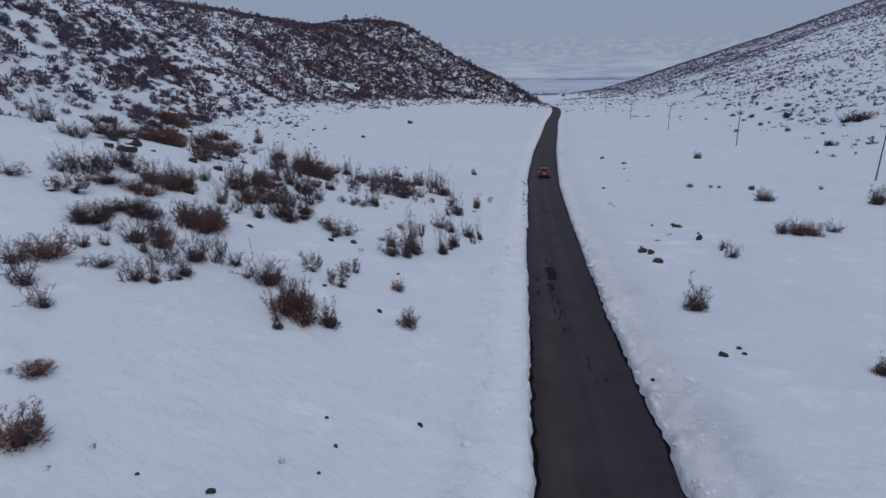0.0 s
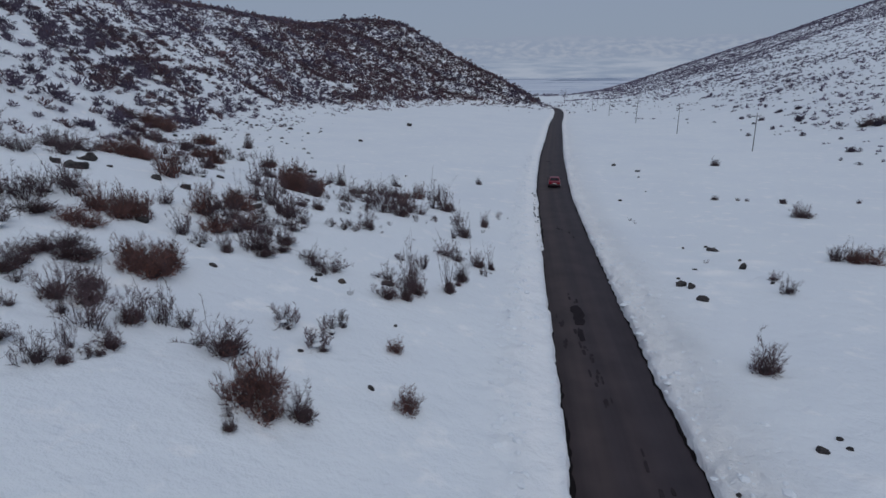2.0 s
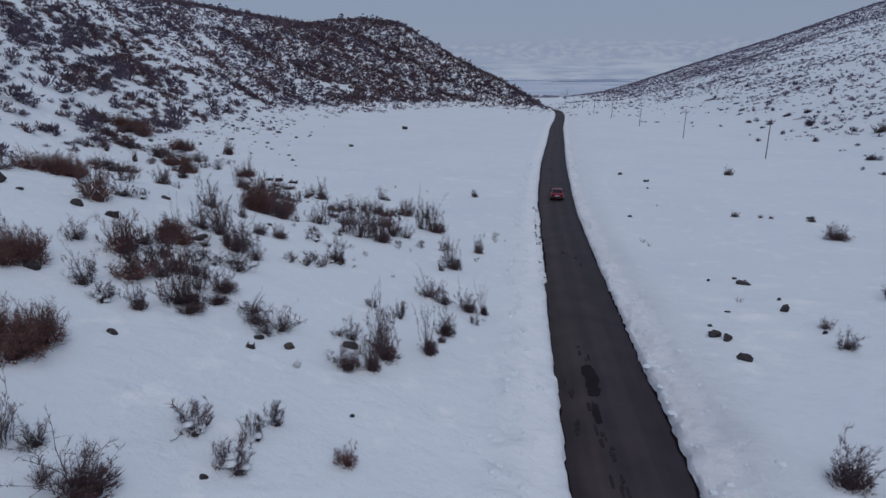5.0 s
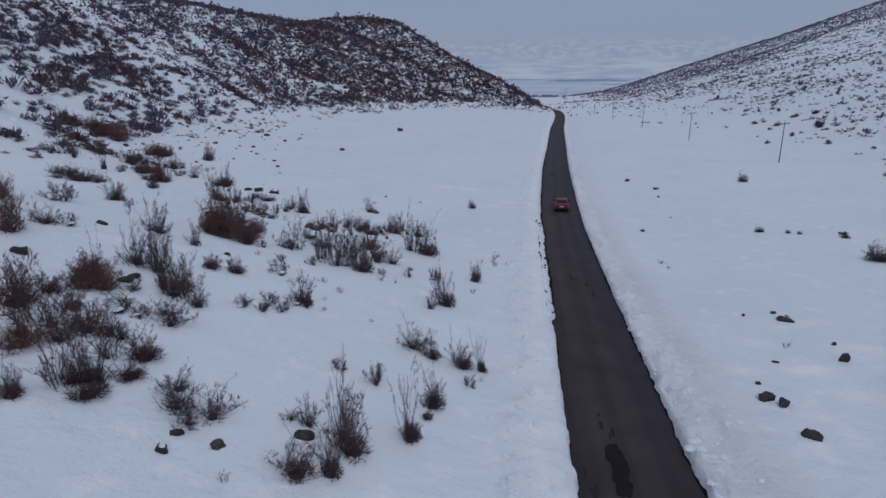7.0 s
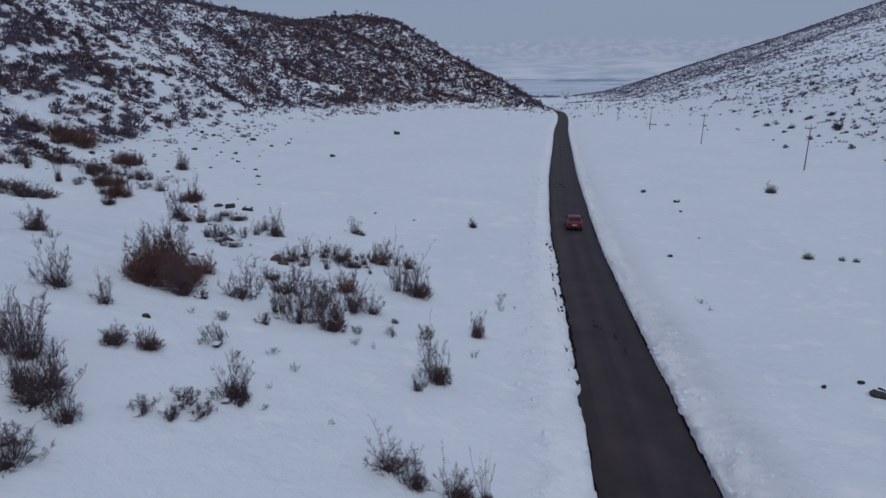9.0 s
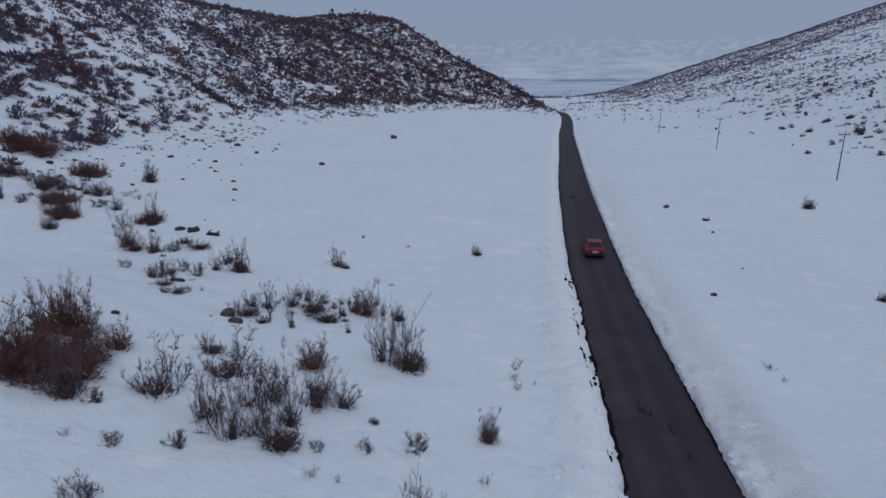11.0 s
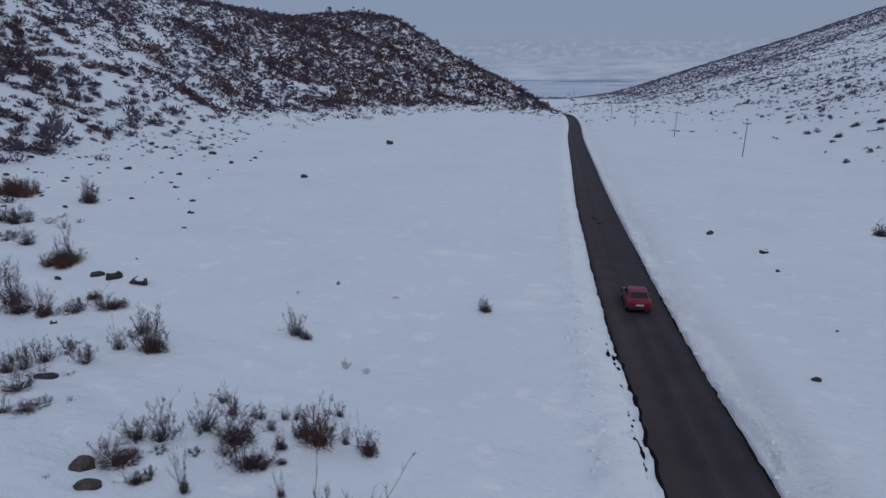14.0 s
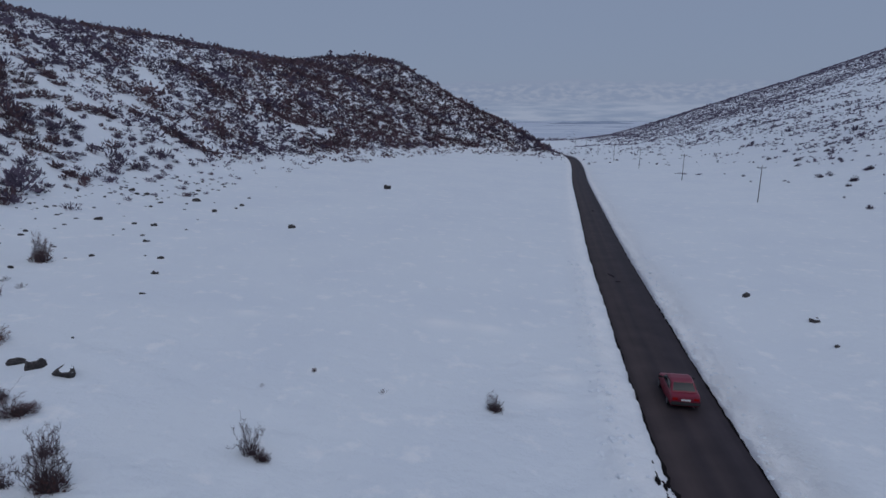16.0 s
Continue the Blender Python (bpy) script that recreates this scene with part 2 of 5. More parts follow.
GLASS = material("tinted_glass", (0.015, 0.017, 0.02), 0.08)[0]
RUBBER = material("tyre_rubber", (0.015, 0.015, 0.016), 0.85)[0]
PLASTIC = material("black_bumper_plastic", (0.03, 0.03, 0.032), 0.6)[0]
LAMP_RED = material("red_lamp_glass", (0.35, 0.01, 0.01), 0.2)[0]
LAMP_CLEAR = material("clear_lamp_glass", (0.6, 0.6, 0.62), 0.15)[0]
PLATE = material("plate_white", (0.75, 0.75, 0.73), 0.4)[0]
for flat in (TAR, WORN_TAR, DARK_EDGE):
    flat.node_tree.nodes["Principled BSDF"].inputs["Specular IOR Level"].default_value = 0.08
# far brush and fields, paled and blued to paint the haze before them
FAR_BLUE = grain(material("hazy_far_fields", (0.36, 0.42, 0.54), 0.95)[0], (0.004, 0.02), (0.5, 0.4), bump=0)


def distance_material():
    """A glowing backdrop: snow mountains above foothills of streaked fields, winter haze painted in."""
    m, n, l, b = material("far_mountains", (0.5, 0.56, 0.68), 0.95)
    at = n.new("ShaderNodeTexCoord")

    def streaks(scale, low, high, one, two):
        stretch = n.new("ShaderNodeMapping")
        stretch.inputs["Scale"].default_value = scale
        l.new(at.outputs["Object"], stretch.inputs["Vector"])
        t = n.new("ShaderNodeTexNoise")
        t.inputs["Scale"].default_value, t.inputs["Detail"].default_value = 1.0, 8
        l.new(stretch.outputs["Vector"], t.inputs["Vector"])
        ramp = n.new("ShaderNodeValToRGB")
        ramp.color_ramp.elements[0].position, ramp.color_ramp.elements[1].position = low, high
        ramp.color_ramp.elements[0].color, ramp.color_ramp.elements[1].color = one, two
        l.new(t.outputs["Fac"], ramp.inputs["Fac"])
        return ramp

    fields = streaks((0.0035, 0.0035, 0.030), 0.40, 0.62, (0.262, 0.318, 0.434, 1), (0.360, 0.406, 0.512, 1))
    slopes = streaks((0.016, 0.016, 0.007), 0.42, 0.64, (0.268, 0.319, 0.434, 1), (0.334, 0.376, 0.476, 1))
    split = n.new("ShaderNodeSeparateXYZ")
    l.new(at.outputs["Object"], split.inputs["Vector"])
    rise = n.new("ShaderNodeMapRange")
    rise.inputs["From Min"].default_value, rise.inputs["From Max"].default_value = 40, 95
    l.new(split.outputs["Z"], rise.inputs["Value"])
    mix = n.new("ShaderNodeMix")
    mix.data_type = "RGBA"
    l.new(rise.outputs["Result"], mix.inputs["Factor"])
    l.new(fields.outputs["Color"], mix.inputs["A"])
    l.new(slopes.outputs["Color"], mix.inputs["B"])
    # the tops fade to the sky's colour, as painted haze
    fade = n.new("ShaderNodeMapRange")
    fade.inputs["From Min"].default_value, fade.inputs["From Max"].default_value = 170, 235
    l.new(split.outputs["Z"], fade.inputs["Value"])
    hazed = n.new("ShaderNodeMix")
    hazed.data_type = "RGBA"
    l.new(fade.outputs["Result"], hazed.inputs["Factor"])
    l.new(mix.outputs["Result"], hazed.inputs["A"])
    hazed.inputs["B"].default_value = (0.282, 0.330, 0.440, 1)
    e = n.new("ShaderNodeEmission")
    l.new(hazed.outputs["Result"], e.inputs["Color"])
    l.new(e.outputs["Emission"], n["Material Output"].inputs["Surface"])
    return m


FAR_MOUNTAIN = distance_material()


# ---- mesh helpers ----
def mesh_of(name, verts, faces, mats, smooth=False, which=None):
    me = bpy.data.meshes.new(name)
    me.from_pydata([tuple(v) for v in verts], [], [tuple(f) for f in faces])
    for m in mats if isinstance(mats, (list, tuple)) else (mats,):
        me.materials.append(m)
    if which is not None:
        me.polygons.foreach_set("material_index", np.asarray(which, np.int32))
    if smooth:
        me.polygons.foreach_set("use_smooth", np.ones(len(me.polygons), bool))
    me.update()
    return me


def part(name, bm, mat, parent=None, label="", smooth=False):
    """Links a bmesh as one mesh object, under a thing or a part."""
    me = bpy.data.meshes.new(name)
    bm.to_mesh(me)
    bm.free()
    me.materials.append(mat)
    if smooth:
        me.polygons.foreach_set("use_smooth", np.ones(len(me.polygons), bool))
    ob = new(name, me)
    ob.parent = parent
    return tagged(ob, label)


def part_of(name, me, parent, label=""):
    ob = new(name, me)
    ob.parent = parent
    return tagged(ob, label)


def box(size, at=(0, 0, 0), bevel=0.0, turn=(0, 0, 0)):
    bm = bmesh.new()
    bmesh.ops.create_cube(bm, size=1, matrix=Matrix.LocRotScale(at, Euler(turn), size))
    if bevel:
        bmesh.ops.bevel(bm, geom=bm.edges[:], offset=bevel, segments=2, affect="EDGES")
    return bm


def rod(r1, r2, length, at=(0, 0, 0), turn=(0, 0, 0), sides=10):
    bm = bmesh.new()
    m = Matrix.LocRotScale(at, Euler(turn), None) @ Matrix.Translation((0, 0, length / 2))
    bmesh.ops.create_cone(bm, cap_ends=True, segments=sides, radius1=r1, radius2=r2, depth=length, matrix=m)
    return bm


def grid_mesh(name, xs, ys, zs, mat, smooth=True):
    """A sheet from three arrays of one shape (rows, columns)."""
    rows, cols = xs.shape
    me = bpy.data.meshes.new(name)
    n = (rows - 1) * (cols - 1)
    me.vertices.add(rows * cols)
    me.vertices.foreach_set("co", np.stack([xs, ys, zs], -1).astype(np.float32).ravel())
    i = (np.arange(rows - 1)[:, None] * cols + np.arange(cols - 1)[None]).ravel()
    quads = np.stack([i, i + 1, i + cols + 1, i + cols], -1).astype(np.int32)
    me.loops.add(4 * n)
    me.loops.foreach_set("vertex_index", quads.ravel())
    me.polygons.add(n)
    me.polygons.foreach_set("loop_start", (np.arange(n) * 4).astype(np.int32))
    me.polygons.foreach_set("use_smooth", np.full(n, smooth))
    me.materials.append(mat)
    me.update(calc_edges=True)
    me.validate()
    return me

# ---- the shape of the land ----
ROAD_Y = np.array([-60, 8, 22, 50, 80, 120, 170, 230, 284, 340, 358, 372, 384, 394, 404, 440, 520, 6000])
ROAD_X = np.array([1.6, 3.3, 3.75, 4.9, 6.6, 9.9, 15.1, 21.4, 28.0, 33.4, 34.2, 32.8, 28.5, 21.0, 10.0, 0.0, 0.0, 0.0])
ROAD_Z = np.array([3.2, 0.05, -0.6, -1.95, -3.4, -4.8, -6.4, -7.9, -9.3, -10.7, -11.0, -11.2, -11.4, -11.8, -12.3, -13.0, -14.6, -45.0])
HUMPS = ((-2.7, 18.2, 0.6, 0.16), (11.3, 24.6, 0.7, 0.15), (11.9, 23.1, 0.6, 0.12), (-0.6, 86.9, 1.2, 0.24), (1.0, 89.9, 1.0, 0.16), (-20.4, 95.4, 0.9, 0.2),
         (2.2, 105.3, 0.9, 0.25), (-3.5, 97.2, 1.1, 0.14), (-6.9, 97.2, 1.3, 0.14), (14.6, 47.5, 0.8, 0.2), (17.8, 50.0, 1.2, 0.2))
FOOT = np.array([(-46, -200), (-46, 20), (-52, 62), (-55, 95), (-60, 130), (-63, 163), (-58, 220), (-48, 262), (-40, 288), (-24, 327), (24, 352), (29, 372), (18, 480), (-10, 660), (-600, 740), (-600, -200)], float)


def glide(y, ys, vs):
    """A smooth curve through the knots."""
    m = np.gradient(vs, ys)
    j = np.clip(np.searchsorted(ys, y) - 1, 0, len(ys) - 2)
    h = ys[j + 1] - ys[j]
    k = np.clip((y - ys[j]) / h, 0, 1)
    return ((2 * k**3 - 3 * k**2 + 1) * vs[j] + (k**3 - 2 * k**2 + k) * h * m[j]
            + (3 * k**2 - 2 * k**3) * vs[j + 1] + (k**3 - k**2) * h * m[j + 1])


def road_x(y):
    return glide(y, ROAD_Y, ROAD_X)


def road_z(y):
    return np.where(y < 440, glide(y, ROAD_Y, ROAD_Z), np.interp(y, [440, 520, 650, 900, 1500, 6000], [-13.0, -14.6, -17.0, -34, -47, -50]))


def step(a, b, v):
    k = np.clip((v - a) / (b - a), 0.0, 1.0)
    return k * k * (3 - 2 * k)


def soft(v, r):
    """A ramp that starts gently at 0."""
    return r * np.logaddexp(0, v / r)


def hash2(i, j, seed):
    v = np.sin(i * 127.1 + j * 311.7 + seed * 74.7) * 43758.5453
    return v - np.floor(v)


def value_noise(x, y, seed=0):
    i, j = np.floor(x), np.floor(y)
    a, b = x - i, y - j
    a, b = a * a * (3 - 2 * a), b * b * (3 - 2 * b)
    top = hash2(i, j, seed) * (1 - a) + hash2(i + 1, j, seed) * a
    low = hash2(i, j + 1, seed) * (1 - a) + hash2(i + 1, j + 1, seed) * a
    return (top * (1 - b) + low * b) * 2 - 1


def fbm(x, y, seed=0, octaves=4):
    total, size = 0, 1.0
    for n in range(octaves):
        total = total + size * value_noise(x * 2**n + 17 * n, y * 2**n - 9 * n, seed + n)
        size *= 0.5
    return total / 1.9


def inside_foot(x, y):
    """How far a place lies inside the left hill's foot line; negative outside."""
    best, odd = np.full(np.shape(x), 1e9), np.zeros(np.shape(x), bool)
    for (ax, ay), (bx, by) in zip(FOOT, np.roll(FOOT, -1, 0)):
        dx, dy = bx - ax, by - ay
        k = np.clip(((x - ax) * dx + (y - ay) * dy) / (dx * dx + dy * dy), 0, 1)
        best = np.minimum(best, np.hypot(x - ax - k * dx, y - ay - k * dy))
        if dy:
            odd ^= ((ay > y) != (by > y)) & (x < ax + (y - ay) / dy * dx)
    return np.where(odd, best, -best)


def right_foot(y):
    return np.interp(y, [-200, 100, 240, 350, 450, 550, 700, 900, 2000], [70, 70, 88, 92.3, 92.7, 97.9, 76, 96, 196])


def land(x, y):
    """The height of the snow's surface, without the road's cut."""
    x, y = np.asarray(x, float), np.asarray(y, float)
    u = x - road_x(y)
    left = soft(-u - 4, 2.0)
    z = road_z(y) + 0.36
    z = z + 0.072 * np.minimum(left, 140) * (1 - 0.6 * step(320, 700, y))
    z = z + 0.225 * (34 - soft(34 - soft(-u - 3.5, 1.5), 4.0)) * (1 - step(41, 79, y))
    z = z - 0.6 * np.exp(-((u - 9) / 5) ** 2) * step(47, 62, y) * step(112, 98, y)
    # left hill
    d = inside_foot(x, y)
    rise = 0.55 * soft(d, 3.0)
    top = 37.4 + 13.5 * step(350, 405, y) * (0.4 + 0.6 * step(-135, -65, x)) + 8.5 * step(230, 120, y)
    rise = top - soft(top - rise, 4.5) - 3.2 * np.exp(-(((x + 26) / 24) ** 2)) * step(345, 372, y)
    gully = 1.3 * fbm((x + y * 0.25) / 34, (y - x * 0.2) / 60, 5, 3) * np.clip(d / 25, 0, 1)
    z = z + np.where(d > -20, rise, 0) + gully
    # right hill
    e = soft(x - right_foot(y), 8.0)
    top = 155
    rise = (0.25 + 0.10 * step(180, 300, y)) * e
    rise = (top - soft(top - rise, 8.0)) * (1 - step(594, 1125, y))
    z = z + rise + 1.2 * fbm((x - y * 0.3) / 46, y / 80, 11, 3) * np.clip(e / 40, 0, 1)
    # beyond the road's bend the hill sinks a little against the floor
    z = z - np.interp(y, [404, 440, 520, 650, 900, 1200], [0, 1.5, 3.9, 7.5, 2.0, 0]) * step(2, 50, e)
    # humps of drifted snow
    for hx, hy, r, h in HUMPS:
        z = z + h * np.exp(-((x - hx) / r) ** 2 - ((y - hy) / (0.6 * r)) ** 2)
    # wind ripples on the left slope
    ripple = np.sin((y * 0.9 + x * 0.45) * 2.4 + 3 * fbm(x / 7, y / 7, 14, 2))
    z = z + 0.06 * ripple * step(-8, -14, x) * step(50, 58, y) * step(96, 84, y)
    # slow swells of the snow
    return z + 0.22 * fbm(x / 13, y / 13, 2, 3) * step(4, 12, np.abs(u)) + 0.05 * fbm(x / 2.6, y / 2.6, 3, 2)


# ---- the ground: one sheet of snow, with the road's cut ----
def bank_edge(y, side):
    """How far from the road's middle the snow begins."""
    rough = 0.05 * fbm(y / 5.0, y * 0 + 3.7 * side, 21, 3) + 0.035 * value_noise(y / 0.8, y * 0 + side, 23) + 0.06 * value_noise(y / 0.4, y * 0 - side, 24)
    near = 0.16 * step(35, 80, y) * (1 - 0.6 * step(120, 220, y)) + 0.14 * step(34, 18, y) + step(52, 55, y) * step(83, 79, y) * (0.2 * step(0.5, 0.8, value_noise(y / 0.7, y * 0 + 5, 26)) - 0.24) if side < 0 else -0.20 * step(110, 75, y) * step(16, 34, y)
    calm = 0.65 * step(44, 60, y) if side > 0 else 0.0
    return 2.2 + near + rough * (1 - 0.7 * step(130, 260, y)) * (1 - calm)


def snow_height(u, y):
    x = road_x(y) + u
    z = land(x, y)
    side = np.where(u < 0, -1.0, 1.0)
    edge = np.where(u < 0, bank_edge(y, -1.0), bank_edge(y, 1.0))
    a = np.abs(u)
    # lumps thrown up by the plough, fading away from the road
    throw = np.exp(-np.clip(a - edge, 0, 50) / 1.6)
    lump = 0.15 * fbm(x / 0.75, y / 0.75, 31, 3) + 0.10 * fbm(x / 2.2, y / 4.5, 33, 2)
    lump = lump + np.where(u > 0, 0.10, 0.03) * value_noise(x / 0.42, y / 0.46, 32)
    z = z + throw * (lump + np.where(u > 0, 0.0, 0.08)) * step(200, 120, y)
    furrow = np.where(u > 0, 0.03 * np.sin((a - edge) * 3.6 + fbm(y / 6, y * 0, 35, 2) * 2), 0.0)
    z = z + furrow * step(0.4, 1.0, a - edge) * step(4.2, 2.0, a - edge)
    # a row of lumps that rolled off the plough on the left
    row = np.exp(-((u + 4.2 + 0.35 * fbm(y / 9, y * 0, 36, 2)) / 0.75) ** 2)
    z = z + row * 0.42 * np.clip(fbm(x / 0.55, y / 0.6, 37, 2) + 0.1, 0, 1) * step(150, 110, y)
    z = z + np.where(u > 0, 0.12, 0.0) * value_noise(x / 0.34, y / 0.4, 38) * step(0.1, 0.4, a - edge) * step(3.0, 1.2, a - edge)
    z = z - np.where(u > 0, 0.12, 0.08) * np.exp(-np.clip(a - edge, 0, 50) / 0.55) * step(300, 200, y)
    # a lower ledge of broken snow beside the left edge
    ledge = step(52, 55, y) * step(83, 80, y) * (u < 0)
    z = z - ledge * (0.24 + 0.1 * value_noise(x / 0.3, y / 0.5, 42)) * step(0.56, 0.44, a - edge)
    on = step(-0.05, 0.1, a - edge + 0.06 * value_noise(x / 0.25, y / 0.3, 43)) * (y < 404) + (y >= 404)
    z = z + 0.25 * on * (1 - on) * value_noise(x / 0.2, y / 0.34, 45)
    return np.where(on >= 1, z, (road_z(y) - 0.12) * (1 - on) + z * on), edge


half = np.concatenate([[0.0, 0.9, 1.6], np.arange(1.9, 2.75, 0.07), np.arange(2.8, 6.0, 0.17), np.arange(6.2, 42, 0.85),
                       np.arange(43, 150, 3.6), np.arange(153, 560, 11.0), np.geomspace(580, 5200, 16)])
US = np.concatenate([-half[::-1], half[1:]])
VS = np.concatenate([np.geomspace(400, 14, 16)[:-1] * -1, np.arange(-14, 12, 1.0), np.arange(12, 66, 0.2), np.arange(66, 110, 0.35), np.arange(110, 412, 1.7),
                     np.arange(414, 1100, 6.0), np.geomspace(1110, 4900, 40)])
UU, VV = np.meshgrid(US, VS)
ZZ, EDGE = snow_height(UU, VV)
ground_mesh = grid_mesh("ground", road_x(VV) + UU, VV, ZZ, SNOW)
grit = np.exp(-np.clip(np.abs(UU) - EDGE, 0, 60) / 0.7) * 0.28 + 0.34 * np.exp(-np.clip(np.abs(UU) - EDGE - 0.3, 0, 60) / 2.4) * (UU > 0)
grit = grit * (VV < 400) * (np.abs(UU) > 1.9)
layer = ground_mesh.attributes.new("grit", "FLOAT", "POINT")
layer.data.foreach_set("value", grit.astype(np.float32).ravel())
layer = ground_mesh.attributes.new("broken", "FLOAT", "POINT")
fresh = np.exp(-np.clip(np.abs(UU) - EDGE - 1.2, 0, 60) / 0.9) * step(0.1, 0.5, np.abs(UU) - EDGE) * (0.6 + 0.5 * fbm(road_x(VV) / 2 + UU / 0.9, VV / 1.6, 47, 3)) * (VV < 400)
# lit humps and dabs painted as lighter snow, where relief hardly shows
for hx, hy, hr, _ in HUMPS + ((13.2, 50.6, 0.9, 0), (13.6, 47.2, 0.8, 0), (15.0, 45.0, 1.0, 0), (11.0, 47.0, 0.7, 0), (12.4, 43.0, 0.8, 0), (17.5, 54.0, 0.8, 0)):
    fresh = fresh + 0.8 * np.exp(-((road_x(VV) + UU - hx) / hr) ** 2 - ((VV - hy) / (0.7 * hr)) ** 2)
layer.data.foreach_set("value", np.clip(fresh, 0, 1).astype(np.float32).ravel())
layer = ground_mesh.attributes.new("ploughed", "FLOAT", "POINT")
away = np.abs(UU) - EDGE
thrown = np.where(UU > 0, step(0.0, 0.4, away) * step(4.6, 1.8, away), 0.4 * step(0.9, 1.6, away) * step(3.6, 2.2, away)) * (0.7 + 0.5 * fbm(UU / 1.5, VV / 5, 48, 2))
layer.data.foreach_set("value", (np.clip(thrown, 0, 1) * (VV < 300)).astype(np.float32).ravel())
# the painted haze grows with distance along y
layer = ground_mesh.attributes.new("far_haze", "FLOAT", "POINT")
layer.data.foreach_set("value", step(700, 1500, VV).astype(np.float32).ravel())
ground = tagged(new("ground", ground_mesh), "snow-covered valley floor and hillsides with wind-packed crust", "ground", kind="structure")

# ---- the road ----
RV = np.concatenate([np.arange(-14, 130, 0.8), np.arange(130, 405, 2.0)])
RU = np.linspace(-2.8, 2.8, 15)
ru, rv = np.meshgrid(RU, RV)
road_mesh = grid_mesh("road", road_x(rv) + ru, rv, road_z(rv) + 0.05 * (1 - (ru / 2.8) ** 2) + 0.005 * fbm(ru / 1.5, rv / 3, 51, 3), ASPHALT)
uvs = road_mesh.uv_layers.new(name="across_along")
corner = np.empty(len(road_mesh.loops), np.int32)
road_mesh.loops.foreach_get("vertex_index", corner)
uvs.data.foreach_set("uv", np.stack([ru.ravel()[corner], rv.ravel()[corner]], -1).astype(np.float32).ravel())
road = tagged(new("road", road_mesh), "narrow worn asphalt road cleared of snow", "road", kind="structure")


def road_top(u, y):
    return road_z(y) + 0.05 * (1 - (u / 2.8) ** 2) + 0.005 * fbm(u / 1.5, y / 3, 51, 3)


def road_edge_strip(side):
    """The dark, crumbled rim of the asphalt along a bank."""
    v = np.concatenate([np.arange(-14, 150, 0.4), np.arange(150, 404, 2.0)])
    wide = 0.06 + 0.05 * fbm(v / 3, v * 0 + side, 61, 3) + 0.05 * value_noise(v / 0.5, v * 0, 63)
    if side < 0:
        wide = wide + 0.10 * step(40, 20, v) + 0.08 * step(50, 60, v)
    wide = wide - 0.035 + 0.04 * step(48, 34, v) if side > 0 else wide
    wide = np.clip(wide, 0.03, 0.6)
    outer = bank_edge(v, side) + 0.08
    k = np.linspace(0, 1, 4)[None]
    a = (outer[:, None] - k * (wide[:, None] + 0.08)) * side
    vv = np.repeat(v[:, None], 4, 1)
    z = road_top(a, vv) + 0.02 + 0.035 * (1 - k) * (0.6 + 0.4 * value_noise(vv / 0.45, vv * 0, 65))
    if side > 0:
        a, vv, z = a[:, ::-1], vv[:, ::-1], z[:, ::-1]
    me = grid_mesh("road_edge", road_x(vv) + a, vv, z, DARK_EDGE)
    return part_of("road_edge", me, road, "dark crumbled asphalt rim")


road_edge_strip(-1.0)
road_edge_strip(1.0)


def tar_patch(x, y, wide, length, lean, mat, seed):
    """A thin ragged patch of tar on the road."""
    n = 72 if mat == TAR else 28
    a = np.linspace(0, 2 * math.pi, n, endpoint=False)
    c, s = np.cos(a), np.sin(a)
    ragged = 1 + 0.16 * fbm(c * 1.3 + seed, s * 1.3, 53, 2) + 0.20 * value_noise(c * 5 + seed * 3, s * 5, 55) + 0.16 * value_noise(c * 11 + seed, s * 11, 57)
    px = wide / 2 * np.sign(c) * np.abs(c) ** 0.55 * ragged
    py = length / 2 * np.sign(s) * np.abs(s) ** 0.55 * (1 + (ragged - 1) * min(1, wide / length * 1.6))
    qx, qy = x + px + lean * py, y + py
    z = road_top(qx - road_x(qy), qy)
    mid = np.array(float(y))
    verts = list(zip(qx, qy, z + 0.018)) + [(x, y, float(road_top(x - road_x(mid), mid)) + 0.019)] + list(zip(qx, qy, z - 0.01))
    faces = [(k, (k + 1) % n, n) for k in range(n)]
    faces += [(k, n + 1 + k, n + 1 + (k + 1) % n, (k + 1) % n) for k in range(n)]
    part_of("tar_patch", mesh_of("tar_patch", verts, faces, mat), road, "dark patch of tar" if mat == TAR else "worn thin smear of tar")


for n, spot in enumerate(((3.82, 39.3, 0.62, 3.0, 0.03, TAR), (3.60, 36.4, 0.26, 1.6, 0.02, TAR), (9.0, 117.5, 0.28, 1.5, -0.25, TAR),
                          (9.2, 114.9, 0.45, 0.5, 0, TAR), (15.2, 168, 0.4, 1.2, 0, TAR))):
    tar_patch(*spot, n)
# smears of worn tar, each of several short strips: x, y, width and length of the whole, how many
smears = random.Random(17)
for x, y, wide, length, many in ((3.56, 34.2, 0.42, 2.2, 7), (3.60, 31.7, 0.5, 1.4, 7), (3.68, 29.4, 0.4, 0.7, 4), (2.76, 38.0, 0.3, 2.6, 6), (2.64, 35.6, 0.3, 1.9, 5),
                                 (3.62, 37.2, 0.5, 1.2, 3), (3.95, 42.2, 0.5, 1.8, 4), (4.4, 26.0, 0.9, 4.0, 4), (5.2, 63.0, 0.6, 4.0, 4), (6.0, 59.5, 0.5, 3.0, 3)):
    for k in range(many):
        tar_patch(x + smears.uniform(-0.5, 0.5) * wide, y + smears.uniform(-0.5, 0.5) * length, smears.uniform(0.05, 0.16), smears.uniform(0.2, 0.75), smears.uniform(-0.03, 0.08), WORN_TAR, 20 * k + x)

